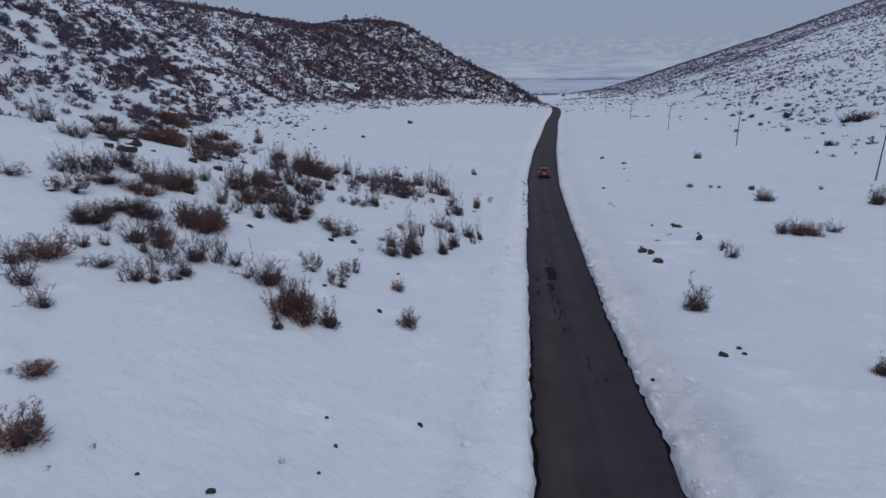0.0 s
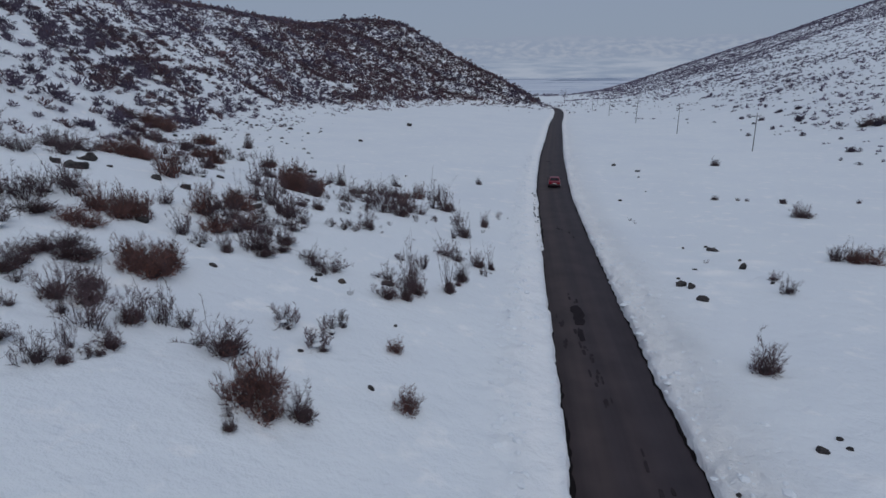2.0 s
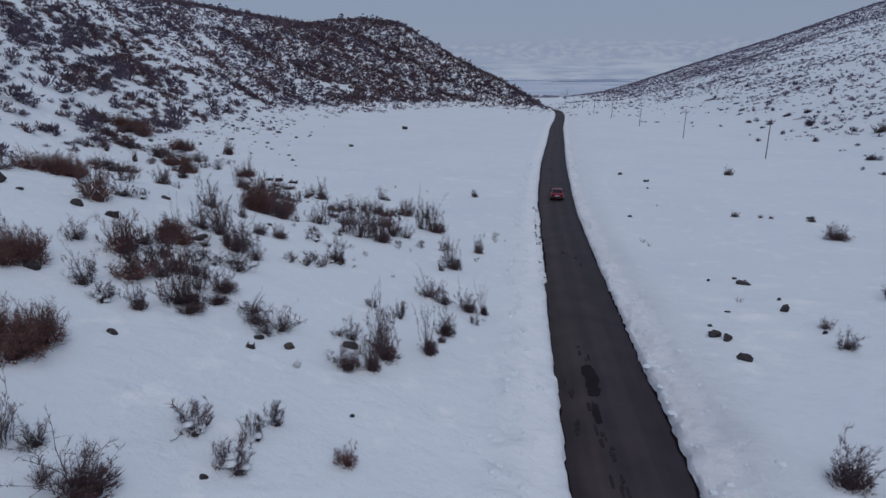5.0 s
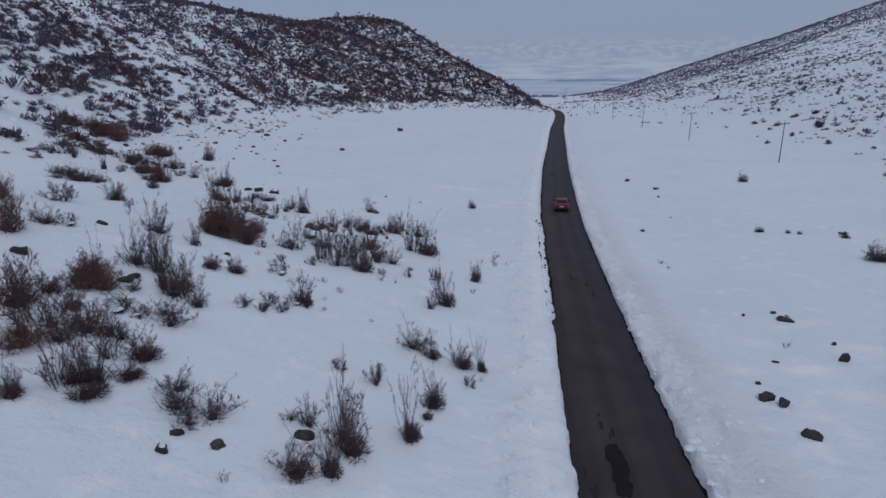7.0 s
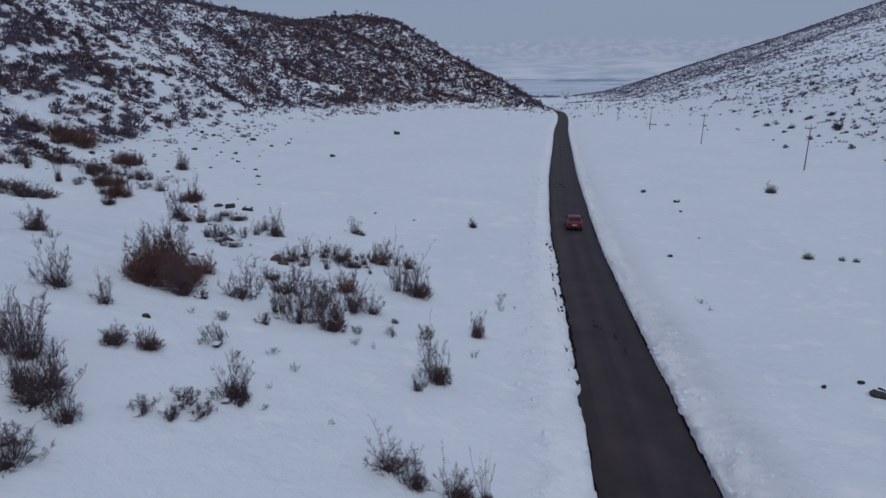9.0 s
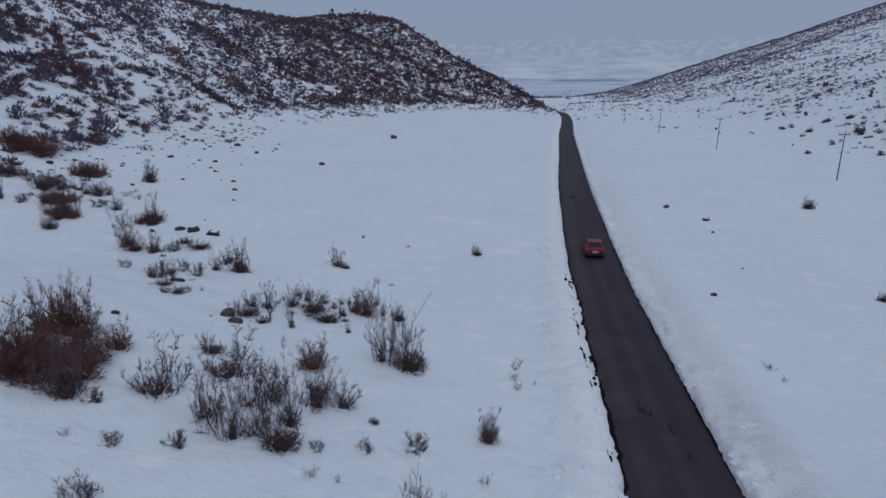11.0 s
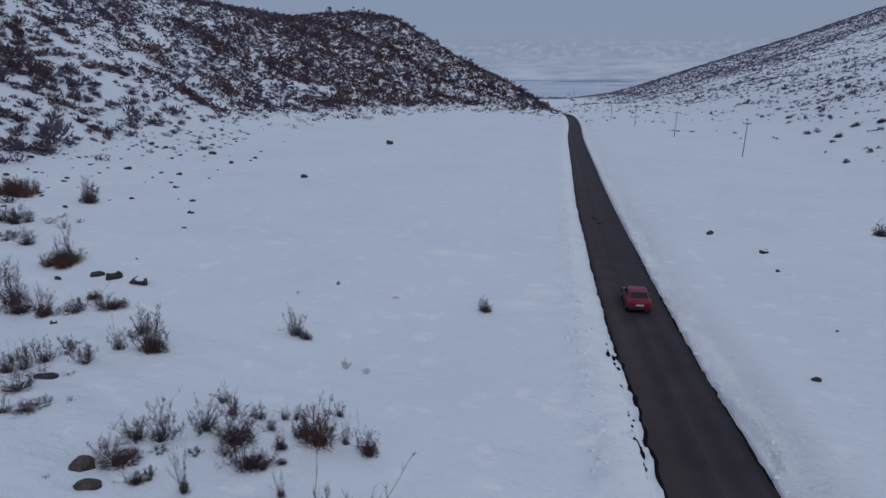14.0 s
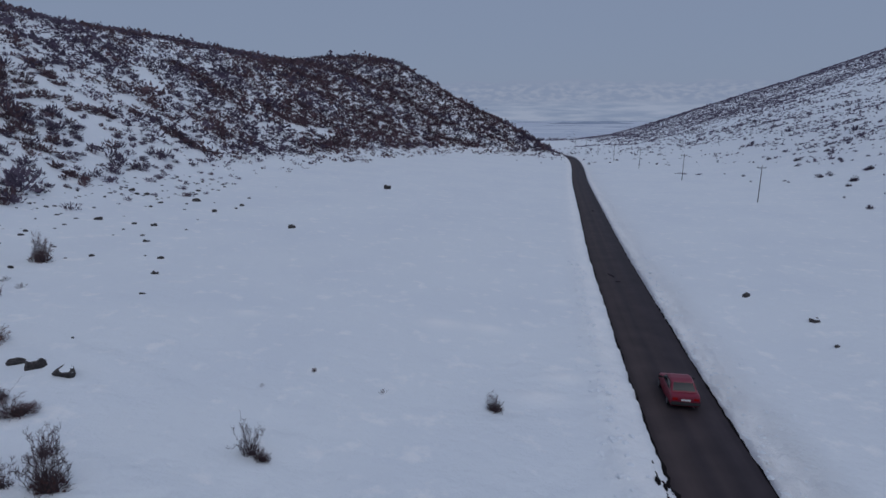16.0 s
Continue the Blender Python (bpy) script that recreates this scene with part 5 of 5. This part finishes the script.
def left_brush():
    p = np.concatenate([scatter(84000, -270, 34, 20, 470), scatter(13000, -80, -28, 25, 100)])
    x, y = p.T
    d = inside_foot(x, y)
    # streaks that run down the slope
    streak = fbm(d / 15 + 0.05 * y, (y + 0.25 * x) / 5.5, 91, 4)
    patch = fbm(x / 24, y / 24, 92, 3)
    extra = np.arange(len(p)) >= 84000
    fine = fbm(x / 2.6, y / 2.6, 93, 2)
    nose = step(170, 250, y) * step(-130, -70, x)
    want = 0.46 + 0.12 * step(150, 200, y) + 0.36 * nose + 0.16 * nose * step(-60, -30, x) + (0.85 * streak + 0.35 * patch) * (1 - 0.5 * nose) + 0.40 * fine
    want = want * step(-2, 7, d) + (0.05 + 0.10 * step(130, 170, y) + 0.3 * np.clip(patch, 0, 1)) * step(-14, -1, d) * (y > 96)
    want = want - 0.08 * (y < 122) * (d < 12) + 0.16 * step(155, 120, y) * step(10, 20, d)
    spur = step(-38, -48, x) * step(104, 92, y) * (d < 8)
    want = want + spur * (0.02 + 0.16 * streak + 0.16 * patch + 0.12 * fine)
    want = want * step(-0.6, 2.0, apart_from(p, BARE_LANES) + 1.2 * fine)
    keep = (rng.random(len(p)) < np.clip(want, 0, 1)) & (d < 96) & (x > -0.97 * y - 22)
    keep &= ~(extra & (d > 3)) & (y < 425)
    keep &= ~((spur == 0) & (x > -47) & (y < 112))
    p = p[keep]
    d = inside_foot(*p.T)
    nose = step(170, 250, p[:, 1]) * step(-130, -70, p[:, 0])
    size = sizes_of(len(p), 1.5) * np.where(d < 2, 0.65, 1.0) * (1 + 0.25 * nose)
    red = 1.1 * fbm(d / 14, (p[:, 1] + 0.25 * p[:, 0]) / 7, 95, 3) + 0.42 * nose + 0.12 * rng.normal(0, 1, len(p)) > 0.22
    thickets = [fill_strips(strips, 1.35) for strips in (RED_THICKETS, DARK_THICKETS, GREY_THICKETS)]
    for strips, q, mat, low, label, seed in (
            (RED_THICKETS, thickets[0], BRUSH_RED, 1.7, "thickets of reddish-brown brush running down the snowy hillside", 21),
            (DARK_THICKETS, thickets[1], BRUSH_RED, 1.6, "dark thickets of brown brush on the snowy hillside", 22),
            (GREY_THICKETS, thickets[2], BRUSH_GREY, 1.5, "thickets of leafless grey brush on the snowy hillside", 23)):
        clumps("hillside_thicket", q, sizes_of(len(q), low), 60, mat, label, seed, 0.7, True)
    close = (p[:, 1] < 172) & (p[:, 0] > -104)
    clumps("hillside_brush", p[~red & ~close], size[~red & ~close] * 1.3, 16, BRUSH_GREY, "leafless grey brush covering the snowy hillside", 1, 1.25, True)
    clumps("hillside_brush", p[red & ~close], size[red & ~close] * 1.45, 16, BRUSH_RED, "reddish-brown brush covering the snowy hillside", 2, 1.25, True)
    clumps("slope_brush", p[~red & close], size[~red & close] * 1.22, 96, BRUSH_GREY, "leafless grey brush with fine twigs on the snowy slope", 10, 0.46, True)
    clumps("slope_brush", p[red & close], size[red & close] * 1.28, 96, BRUSH_RED, "reddish-brown brush with fine twigs on the snowy slope", 11, 0.46, True)


def right_brush():
    spot_brush(FLOOR_A + FLOOR_B, "valley_bush", BRUSH_DARK, "dark leafless bushes on the snowy valley floor", 33, 110)
    # short rows of brush, and single clumps between them
    rows = scatter(46000, 55, 560, 90, 900)
    x, y = rows.T
    e = x - right_foot(y)
    patch = fbm(x / 26, y / 26, 98, 3)
    streak = fbm(e / 4.5, y / 70, 97, 3)
    want = (0.16 + 0.26 * patch + 0.62 * streak) * step(0, 25, e) + 0.42 * step(450, 570, y) * step(30, 80, e) + 0.40 * step(480, 560, y) * step(-14, 6, e) + 0.02 * step(-40, -5, e)
    keep = (rng.random(len(rows)) < np.clip(want, 0, 1)) & (x < 0.66 * y + 20) & (inside_foot(x, y) < -6) & ((e > -4) | (y > 220))
    rows = rows[keep]
    many = rng.integers(2, 8, len(rows))
    base = np.repeat(rows, many, 0)
    along = rng.normal(0, 1, len(base)) * np.repeat(rng.uniform(1.0, 8.0, len(rows)), many)
    p = base + np.stack([along, rng.normal(0, 0.6, len(base)) - along * np.repeat(rng.uniform(0.3, 1.0, len(rows)), many)], -1)
    single = scatter(26000, 55, 560, 90, 900)
    e = single[:, 0] - right_foot(single[:, 1])
    want = 0.025 * step(-30, -2, e) + (0.20 + 0.25 * fbm(single[:, 0] / 7, single[:, 1] / 7, 99, 2)) * step(0, 30, e) + 0.3 * step(500, 600, single[:, 1]) * step(20, 60, e)
    single = single[(rng.random(len(single)) < np.clip(want, 0, 1)) & ((e > -4) | (single[:, 1] > 220)) & (single[:, 0] < 0.66 * single[:, 1] + 20) & (inside_foot(*single.T) < -6)]
    p = np.concatenate([p, single])
    bands = fill_strips(RIGHT_BANDS, 0.5)
    p = np.concatenate([p[apart_from(p, RIGHT_BANDS) > -1], bands])
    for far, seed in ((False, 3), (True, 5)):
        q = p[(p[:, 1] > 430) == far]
        clumps("hillside_brush", q, sizes_of(len(q), 1.5), 7 if far else 13, BRUSH_HAZY, "leafless grey brush scattered over the snowy slope", seed, 1.35 if far else 1.05)
    # brush at the mouth of the valley, and on the tip of the hill beside the road
    p = scatter(1500, -6, 110, 290, 470)
    q = p[(inside_foot(*p.T) > -9) | (rng.random(len(p)) < 0.10 + 0.12 * (p[:, 1] > 385))]
    q = q[np.abs(q[:, 0] - road_x(q[:, 1])) > 4.5]
    clumps("valley_brush", q, sizes_of(len(q), 1.3), 18, BRUSH_GREY, "leafless brush at the mouth of the snowy valley", 6)
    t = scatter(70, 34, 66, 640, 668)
    clumps("far_trees", t, rng.uniform(2.0, 4.2, len(t)), 30, BRUSH_HAZY, "row of bare trees far down the valley", 8, 0.8, True, 1.7)
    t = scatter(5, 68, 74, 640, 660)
    clumps("far_poplars", t, rng.uniform(2.2, 3.0, len(t)), 40, BRUSH_HAZY, "tall bare poplars far down the valley", 9, 0.6, True, 6.5)


left_brush()
right_brush()


# ---- stones ----
def stone(seed, capped, fine=3, mat=None):
    """A broken fieldstone a metre long, sunk a little into the snow."""
    bm = bmesh.new()
    bmesh.ops.create_icosphere(bm, subdivisions=fine, radius=0.5)
    r = random.Random(seed)
    cuts = [(Vector((math.cos(a), math.sin(a), r.uniform(-0.3, 0.25))).normalized(), r.uniform(0.31, 0.42)) for a in (r.uniform(0, 1.5) + 2.09 * k for k in range(3))]
    cuts += [(Vector((r.gauss(0, 0.35), r.gauss(0, 0.35), 1)).normalized(), r.uniform(0.30, 0.40)), (Vector((r.gauss(0, 1), -0.8, 0.9)).normalized(), r.uniform(0.28, 0.34))]
    for v in bm.verts:
        p = v.co.normalized() * 0.5 * (1 + 0.28 * noise.noise(v.co * 3.0 + Vector((seed, 0, 0))))
        for n, d in cuts:
            if p.dot(n) > d:
                p -= n * (p.dot(n) - d)
        p *= 1 + 0.07 * noise.noise(p * 9 + Vector((0, seed, 0))) + 0.09 * noise.noise(p * 5 + Vector((3, seed, 0))) + 0.05 * noise.noise(p * 21 + Vector((0, seed, 0)))
        v.co = Vector((p.x * 1.3, p.y * 0.95, p.z * 1.15 + 0.2))
    bm.normal_update()
    thing = tagged(new("stone"), "dark grey-brown fieldstone with a cap of snow" if capped else ("yellow-brown" if mat else "dark grey-brown") + " fieldstone lying in snow", "stone",
                   "snow-capped stones" if capped else "bare stones")
    if capped:
        # snow lies on the flatter upper faces and thins out to their rim
        cap = bm.copy()
        bare = [f for f in cap.faces if 0.9 * f.normal.z + 0.45 * f.normal.y < 0.66 + 0.35 * noise.noise(f.calc_center_median() * 3 + Vector((seed, 2, 0)))]
        bmesh.ops.delete(cap, geom=bare, context="FACES")
        rim = {v for e in cap.edges if e.is_boundary for v in e.verts}
        for v in cap.verts:
            v.co.z += -0.015 if v in rim else 0.05 + 0.03 * noise.noise(v.co * 4)
    part("rock", bm, mat or ROCK, thing)
    if capped:
        part("snow_cap", cap, SNOW, thing, "white cap of snow", True)
    return thing


def lay_stones(places, mat=None):
    r = random.Random(5)
    models = {}
    for n, (x, y, wide, high) in enumerate(places):
        capped = (wide > 0.6 or wide > 0.3 and n % 2 == 0) and mat is None
        s = (n % 4, capped)
        m = pose(x, y, ground_at(x, y) - 0.05 * wide, r.uniform(-14, 14), r.uniform(-14, 14), r.uniform(-40, 40)) @ Matrix.Diagonal((wide * 0.82, wide * 0.8, max(high, 0.35 * wide) * 1.1, 1))
        if s not in models:
            models[s] = stone(n * 3.1, capped, mat=mat)
            models[s].matrix_basis = m
        else:
            copy_thing(models[s], m @ Matrix.Diagonal((*[1 / v for v in models[s].matrix_basis.to_scale()], 1)))


lay_stones(STONES_A + STONES_B + STONES_C)
lay_stones([(-15.2, 64.9, 0.72, 0.6), (-14.4, 64.0, 0.72, 0.4), (-8.5, 35.3, 0.45, 0.26)], BROWN_ROCK)


def field_stones():
    """Small stones strewn along the foot of the hill."""
    r = random.Random(12)
    models, placed = [], 0
    while placed < 150:
        x, y = r.uniform(-62, -34), r.uniform(92, 165)
        d = float(inside_foot(np.array(x), np.array(y)))
        if d > 2 or d < -22 or r.random() > 0.05 + 0.95 * (1 + (d - 2) / 24) ** 2.5:
            continue
        w = r.uniform(0.25, 0.55) + 0.5 * r.random() ** 5
        m = pose(x, y, ground_at(x, y) - 0.04, 0, 0, r.uniform(0, 360)) @ Matrix.Diagonal((w, w, w * r.uniform(0.35, 0.75), 1))
        if len(models) < 3:
            models.append(stone(40 + 7.3 * placed, False, 2))
            models[-1].matrix_basis = m
            tagged(models[-1], group="stones along the hill's foot")
        else:
            b = models[placed % 3]
            copy_thing(b, m @ Matrix.Diagonal((*[1 / v for v in b.matrix_basis.to_scale()], 1)))
        placed += 1


field_stones()


# ---- the power line ----
def utility_pole(high, lean):
    pole = tagged(new("utility_pole"), "weathered wooden utility pole with a short crossarm standing in snow", "utility pole", "power line poles")
    part("shaft", rod(0.09, 0.06, high + 0.4, (0, 0, -0.4), sides=12), POLE_WOOD, pole, smooth=True)
    part("crossarm", box((1.9, 0.10, 0.12), (0, 0.13, high - 0.35), 0.01), POLE_WOOD, pole)
    for x in (-0.85, 0.85, 0.0):
        z = high - 0.29 if x else high
        y = 0.13 if x else 0.0
        bm = rod(0.02, 0.02, 0.14, (x, y, z), sides=8)
        pin = part("insulator_pin", bm, STEEL, pole)
        bm = bmesh.new()
        bmesh.ops.create_uvsphere(bm, u_segments=10, v_segments=6, radius=0.07, matrix=Matrix.Translation((x, y, z + 0.19)) @ Matrix.Diagonal((1, 1, 1.35, 1)))
        part("insulator", bm, PORCELAIN, pin, "porcelain insulator", True)
    for x in (-1, 1):
        part("brace", box((0.62, 0.025, 0.04), (x * 0.28, 0.19, high - 0.58), 0, (0, -x * 0.75, 0)), STEEL, pole)
    return pole


first = utility_pole(7.4, 0)
spots = ((50.6, 83.6), (51.6, 133.0), (50.9, 182.1), (50.4, 230.8), (49.6, 279), (50, 328), (51, 377), (52, 426), (52, 476))
for n, (x, y) in enumerate(spots):
    m = pose(x, y, ground_at(x, y), 0, (1.2, -0.8, 0.3, 1.0)[n % 4], 6)
    if n:
        copy_thing(first, m)
    else:
        first.matrix_basis = m


# ---- the car ----
def loft(stations, ring):
    """A closed body through stations (y, then what ring turns into cross-section points)."""
    bm = bmesh.new()
    rows = [[bm.verts.new(p) for p in ring(*s)] for s in stations]
    n = len(rows[0])
    for a, b in zip(rows, rows[1:]):
        for k in range(n):
            bm.faces.new((a[k], a[(k + 1) % n], b[(k + 1) % n], b[k]))
    bm.faces.new(rows[0][::-1])
    bm.faces.new(rows[-1])
    bmesh.ops.recalc_face_normals(bm, faces=bm.faces)
    return bm


def car():
    """A small red saloon, built 4.05 m long and 1.66 m wide; its nose points along +y."""
    thing = tagged(new("car"), "small red saloon car with dark rear window on the road", "car")

    def lower(y, w, z0, z1):
        return [(-w * 0.9, y, z0), (-w, y, z0 + 0.12), (-w * 1.0, y, (z0 + z1) / 2 + 0.03), (-w * 0.95, y, z1 - 0.05), (-w * 0.86, y, z1),
                (w * 0.86, y, z1), (w * 0.95, y, z1 - 0.05), (w, y, (z0 + z1) / 2 + 0.03), (w, y, z0 + 0.12), (w * 0.9, y, z0)]

    body = part("body", loft([(-2.0, 0.70, 0.36, 0.74), (-1.96, 0.77, 0.28, 0.86), (-1.8, 0.81, 0.24, 0.91), (-1.2, 0.83, 0.22, 0.93), (0.0, 0.83, 0.20, 0.92),
                              (0.75, 0.83, 0.22, 0.90), (1.4, 0.81, 0.24, 0.84), (1.88, 0.77, 0.28, 0.74), (2.03, 0.70, 0.36, 0.62)], lower), CAR_PAINT, thing, smooth=False)

    def upper(y, w, z):
        return [(-0.74, y, 0.88), (-w * 1.02, y, z - 0.05), (-w * 0.9, y, z), (w * 0.9, y, z), (w * 1.02, y, z - 0.05), (0.74, y, 0.88)]

    part("roof", loft([(-1.52, 0.70, 0.93), (-0.98, 0.60, 1.335), (-0.5, 0.61, 1.385), (0.05, 0.61, 1.38), (0.32, 0.60, 1.33), (0.98, 0.70, 0.91)], upper), CAR_PAINT, thing)
    # panes, a little proud of the cabin
    def pane(name, corners, lift):
        bm = bmesh.new()
        out = [bm.verts.new(Vector(c) + Vector(lift)) for c in corners]
        back = [bm.verts.new(Vector(c)) for c in corners]
        bm.faces.new(out)
        for k in range(4):
            bm.faces.new((out[k], back[k], back[(k + 1) % 4], out[(k + 1) % 4]))
        bmesh.ops.recalc_face_normals(bm, faces=bm.faces)
        part(name, bm, GLASS, thing, "dark tinted glass")

    pane("rear_window", [(-0.60, -1.45, 0.985), (0.60, -1.45, 0.985), (0.51, -1.03, 1.295), (-0.51, -1.03, 1.295)], (0, -0.012, 0.016))
    pane("windscreen", [(0.60, 0.90, 0.965), (-0.60, 0.90, 0.965), (-0.51, 0.38, 1.29), (0.51, 0.38, 1.29)], (0, 0.012, 0.016))
    for s in (-1, 1):
        pane("side_window", [(s * 0.735, -1.2, 0.95), (s * 0.735, -0.28, 0.95), (s * 0.655, -0.32, 1.27), (s * 0.655, -0.88, 1.26)], (s * 0.022, 0, 0.004))
        pane("side_window", [(s * 0.735, -0.2, 0.95), (s * 0.735, 0.72, 0.95), (s * 0.655, 0.24, 1.26), (s * 0.655, -0.22, 1.27)], (s * 0.022, 0, 0.004))
        part("tail_lamp", box((0.30, 0.05, 0.15), (s * 0.56, -1.985, 0.70), 0.012), LAMP_RED, thing, "red tail lamp")
        part("headlamp", box((0.32, 0.05, 0.14), (s * 0.52, 2.0, 0.60), 0.012), LAMP_CLEAR, thing, "clear headlamp")
        mirror = part("door_mirror", box((0.20, 0.09, 0.13), (s * 0.92, 0.62, 0.98), 0.03), PLASTIC, thing)
        part("mirror_arm", box((0.14, 0.05, 0.05), (s * 0.80, 0.62, 0.94), 0.01), PLASTIC, mirror)
        part("door_seam", box((0.006, 0.012, 0.5), (s * 0.835, -0.24, 0.62)), PLASTIC, thing)
        part("door_handle", box((0.03, 0.14, 0.03), (s * 0.84, -0.42, 0.80), 0.008), PLASTIC, thing)
        for y in (-1.22, 1.28):
            bm = rod(0.285, 0.285, 0.17, (s * 0.74 - 0.085, y, 0.285), (0, math.pi / 2, 0), 28)
            bmesh.ops.bevel(bm, geom=[e for e in bm.edges if abs(e.verts[0].co.x - e.verts[1].co.x) < 1e-4 and len(e.link_faces) == 2], offset=0.03, segments=2, affect="EDGES")
            wheel = part("wheel", bm, RUBBER, thing, "black tyre")
            part("rim", rod(0.18, 0.17, 0.03, (s * 0.745 + (0.075 if s > 0 else -0.105), y, 0.285), (0, math.pi / 2, 0), 20), STEEL, wheel, "steel wheel rim")
    rear = part("bumper", box((1.58, 0.16, 0.20), (0, -2.0, 0.44), 0.05), PLASTIC, thing, "black rear bumper")
    part("bumper", box((1.56, 0.16, 0.20), (0, 2.02, 0.42), 0.05), PLASTIC, thing, "black front bumper")
    part("number_plate", box((0.50, 0.015, 0.11), (0, -2.012, 0.645), 0.004), PLATE, thing, "white blank plate")
    part("boot_seam", box((1.24, 0.012, 0.008), (0, -1.972, 0.80)), PLASTIC, thing)
    part("exhaust_pipe", rod(0.025, 0.025, 0.2, (0.45, -2.1, 0.25), (-math.pi / 2, 0, 0), 10), STEEL, thing)
    return thing


red_car = car()
cy = 89.0
slope = math.degrees(math.atan2(float(road_z(np.array(cy + 1.3)) - road_z(np.array(cy - 1.3))), 2.6))
turn = -math.degrees(math.atan2(float(road_x(np.array(cy + 1.3)) - road_x(np.array(cy - 1.3))), 2.6))
# squashed, mostly in length, to look right from the camera
red_car.matrix_basis = pose(float(road_x(np.array(cy))) + 0.05, cy, float(road_top(np.array(0.05), np.array(cy))), slope, 0, turn) @ Matrix.Diagonal((0.97, 0.88, 0.96, 1))


# ---- broken snow beside the road ----
def snow_clods():
    r = random.Random(31)
    verts, faces = [], []
    ico = bmesh.new()
    bmesh.ops.create_icosphere(ico, subdivisions=1, radius=1)
    ico.verts.ensure_lookup_table()
    shape = [v.co.copy() for v in ico.verts]
    tris = [[v.index for v in f.verts] for f in ico.faces]
    ico.free()
    for n in range(1500):
        side = -1 if r.random() < 0.38 else 1
        y = r.uniform(8, 125)
        a = float(bank_edge(np.array(y), float(side))) + r.expovariate(1 / 1.1) + 0.12
        x = float(road_x(np.array(y))) + side * a
        size = r.uniform(0.03, 0.10) if r.random() < 0.9 else r.uniform(0.1, 0.2)
        if side < 0 and r.random() < 0.75:
            a, size = r.gauss(4.2, 0.42), r.uniform(0.05, 0.19)
            x = float(road_x(np.array(y))) - a
        z = ground_at(x, y)
        k = len(verts)
        m = Euler((r.uniform(0, 6), r.uniform(0, 6), r.uniform(0, 6))).to_matrix()
        for p in shape:
            q = m @ (p * r.uniform(0.75, 1.15))
            verts.append((x + q.x * size * 1.2, y + q.y * size * 1.2, z + q.z * size * 0.7))
        faces += [[k + i for i in f] for f in tris]
    me = mesh_of("snow_clods", verts, faces, SNOW)
    tagged(new("snow_clods", me), "broken lumps of ploughed snow along the road's banks", "snow", kind="stuff")


snow_clods()


def soil_clods():
    """Dark crumbs of soil and tarmac along the left ledge; they also draw its dark cracks."""
    r = random.Random(77)
    verts, faces = [], []
    for _ in range(95):
        # in a few spots, and here and there between
        y = r.gauss(r.choice((80.0, 79.0, 72.0, 70.3, 67.5, 66.7, 66.5, 63.7, 58.0)), 0.35) if r.random() < 0.8 else r.uniform(54, 82)
        # most mark the ledge's back step, whose own shade is too weak
        a = float(bank_edge(np.array(y), -1.0)) + (0.50 + r.gauss(0, 0.04) if r.random() < 0.7 else r.uniform(0.0, 0.5))
        x = float(road_x(np.array(y))) - a
        s, z, k, n, long = 0.025 + 0.085 * r.random() ** 2, ground_at(x, y), len(verts), 6, r.uniform(1.2, 3.6)
        for h, f in ((-0.3, 0.9), (0.5, 1.0), (0.9, 0.5)):
            for i in range(n):
                q = s * f * r.uniform(0.7, 1.25)
                verts.append((x + q * math.cos(i * 6.283 / n), y + q * long * math.sin(i * 6.283 / n), z + s * h * 0.6))
        for i in range(n):
            j = (i + 1) % n
            faces += [(k + i, k + j, k + n + j, k + n + i), (k + n + i, k + n + j, k + 2 * n + j, k + 2 * n + i)]
        faces.append(tuple(k + 2 * n + i for i in range(n)))
    tagged(new("soil_clods", mesh_of("soil_clods", verts, faces, DARK_EDGE)), "dark crumbs of soil and tarmac on the snowy ledge, also marking its shaded step", "soil", kind="stuff")


soil_clods()
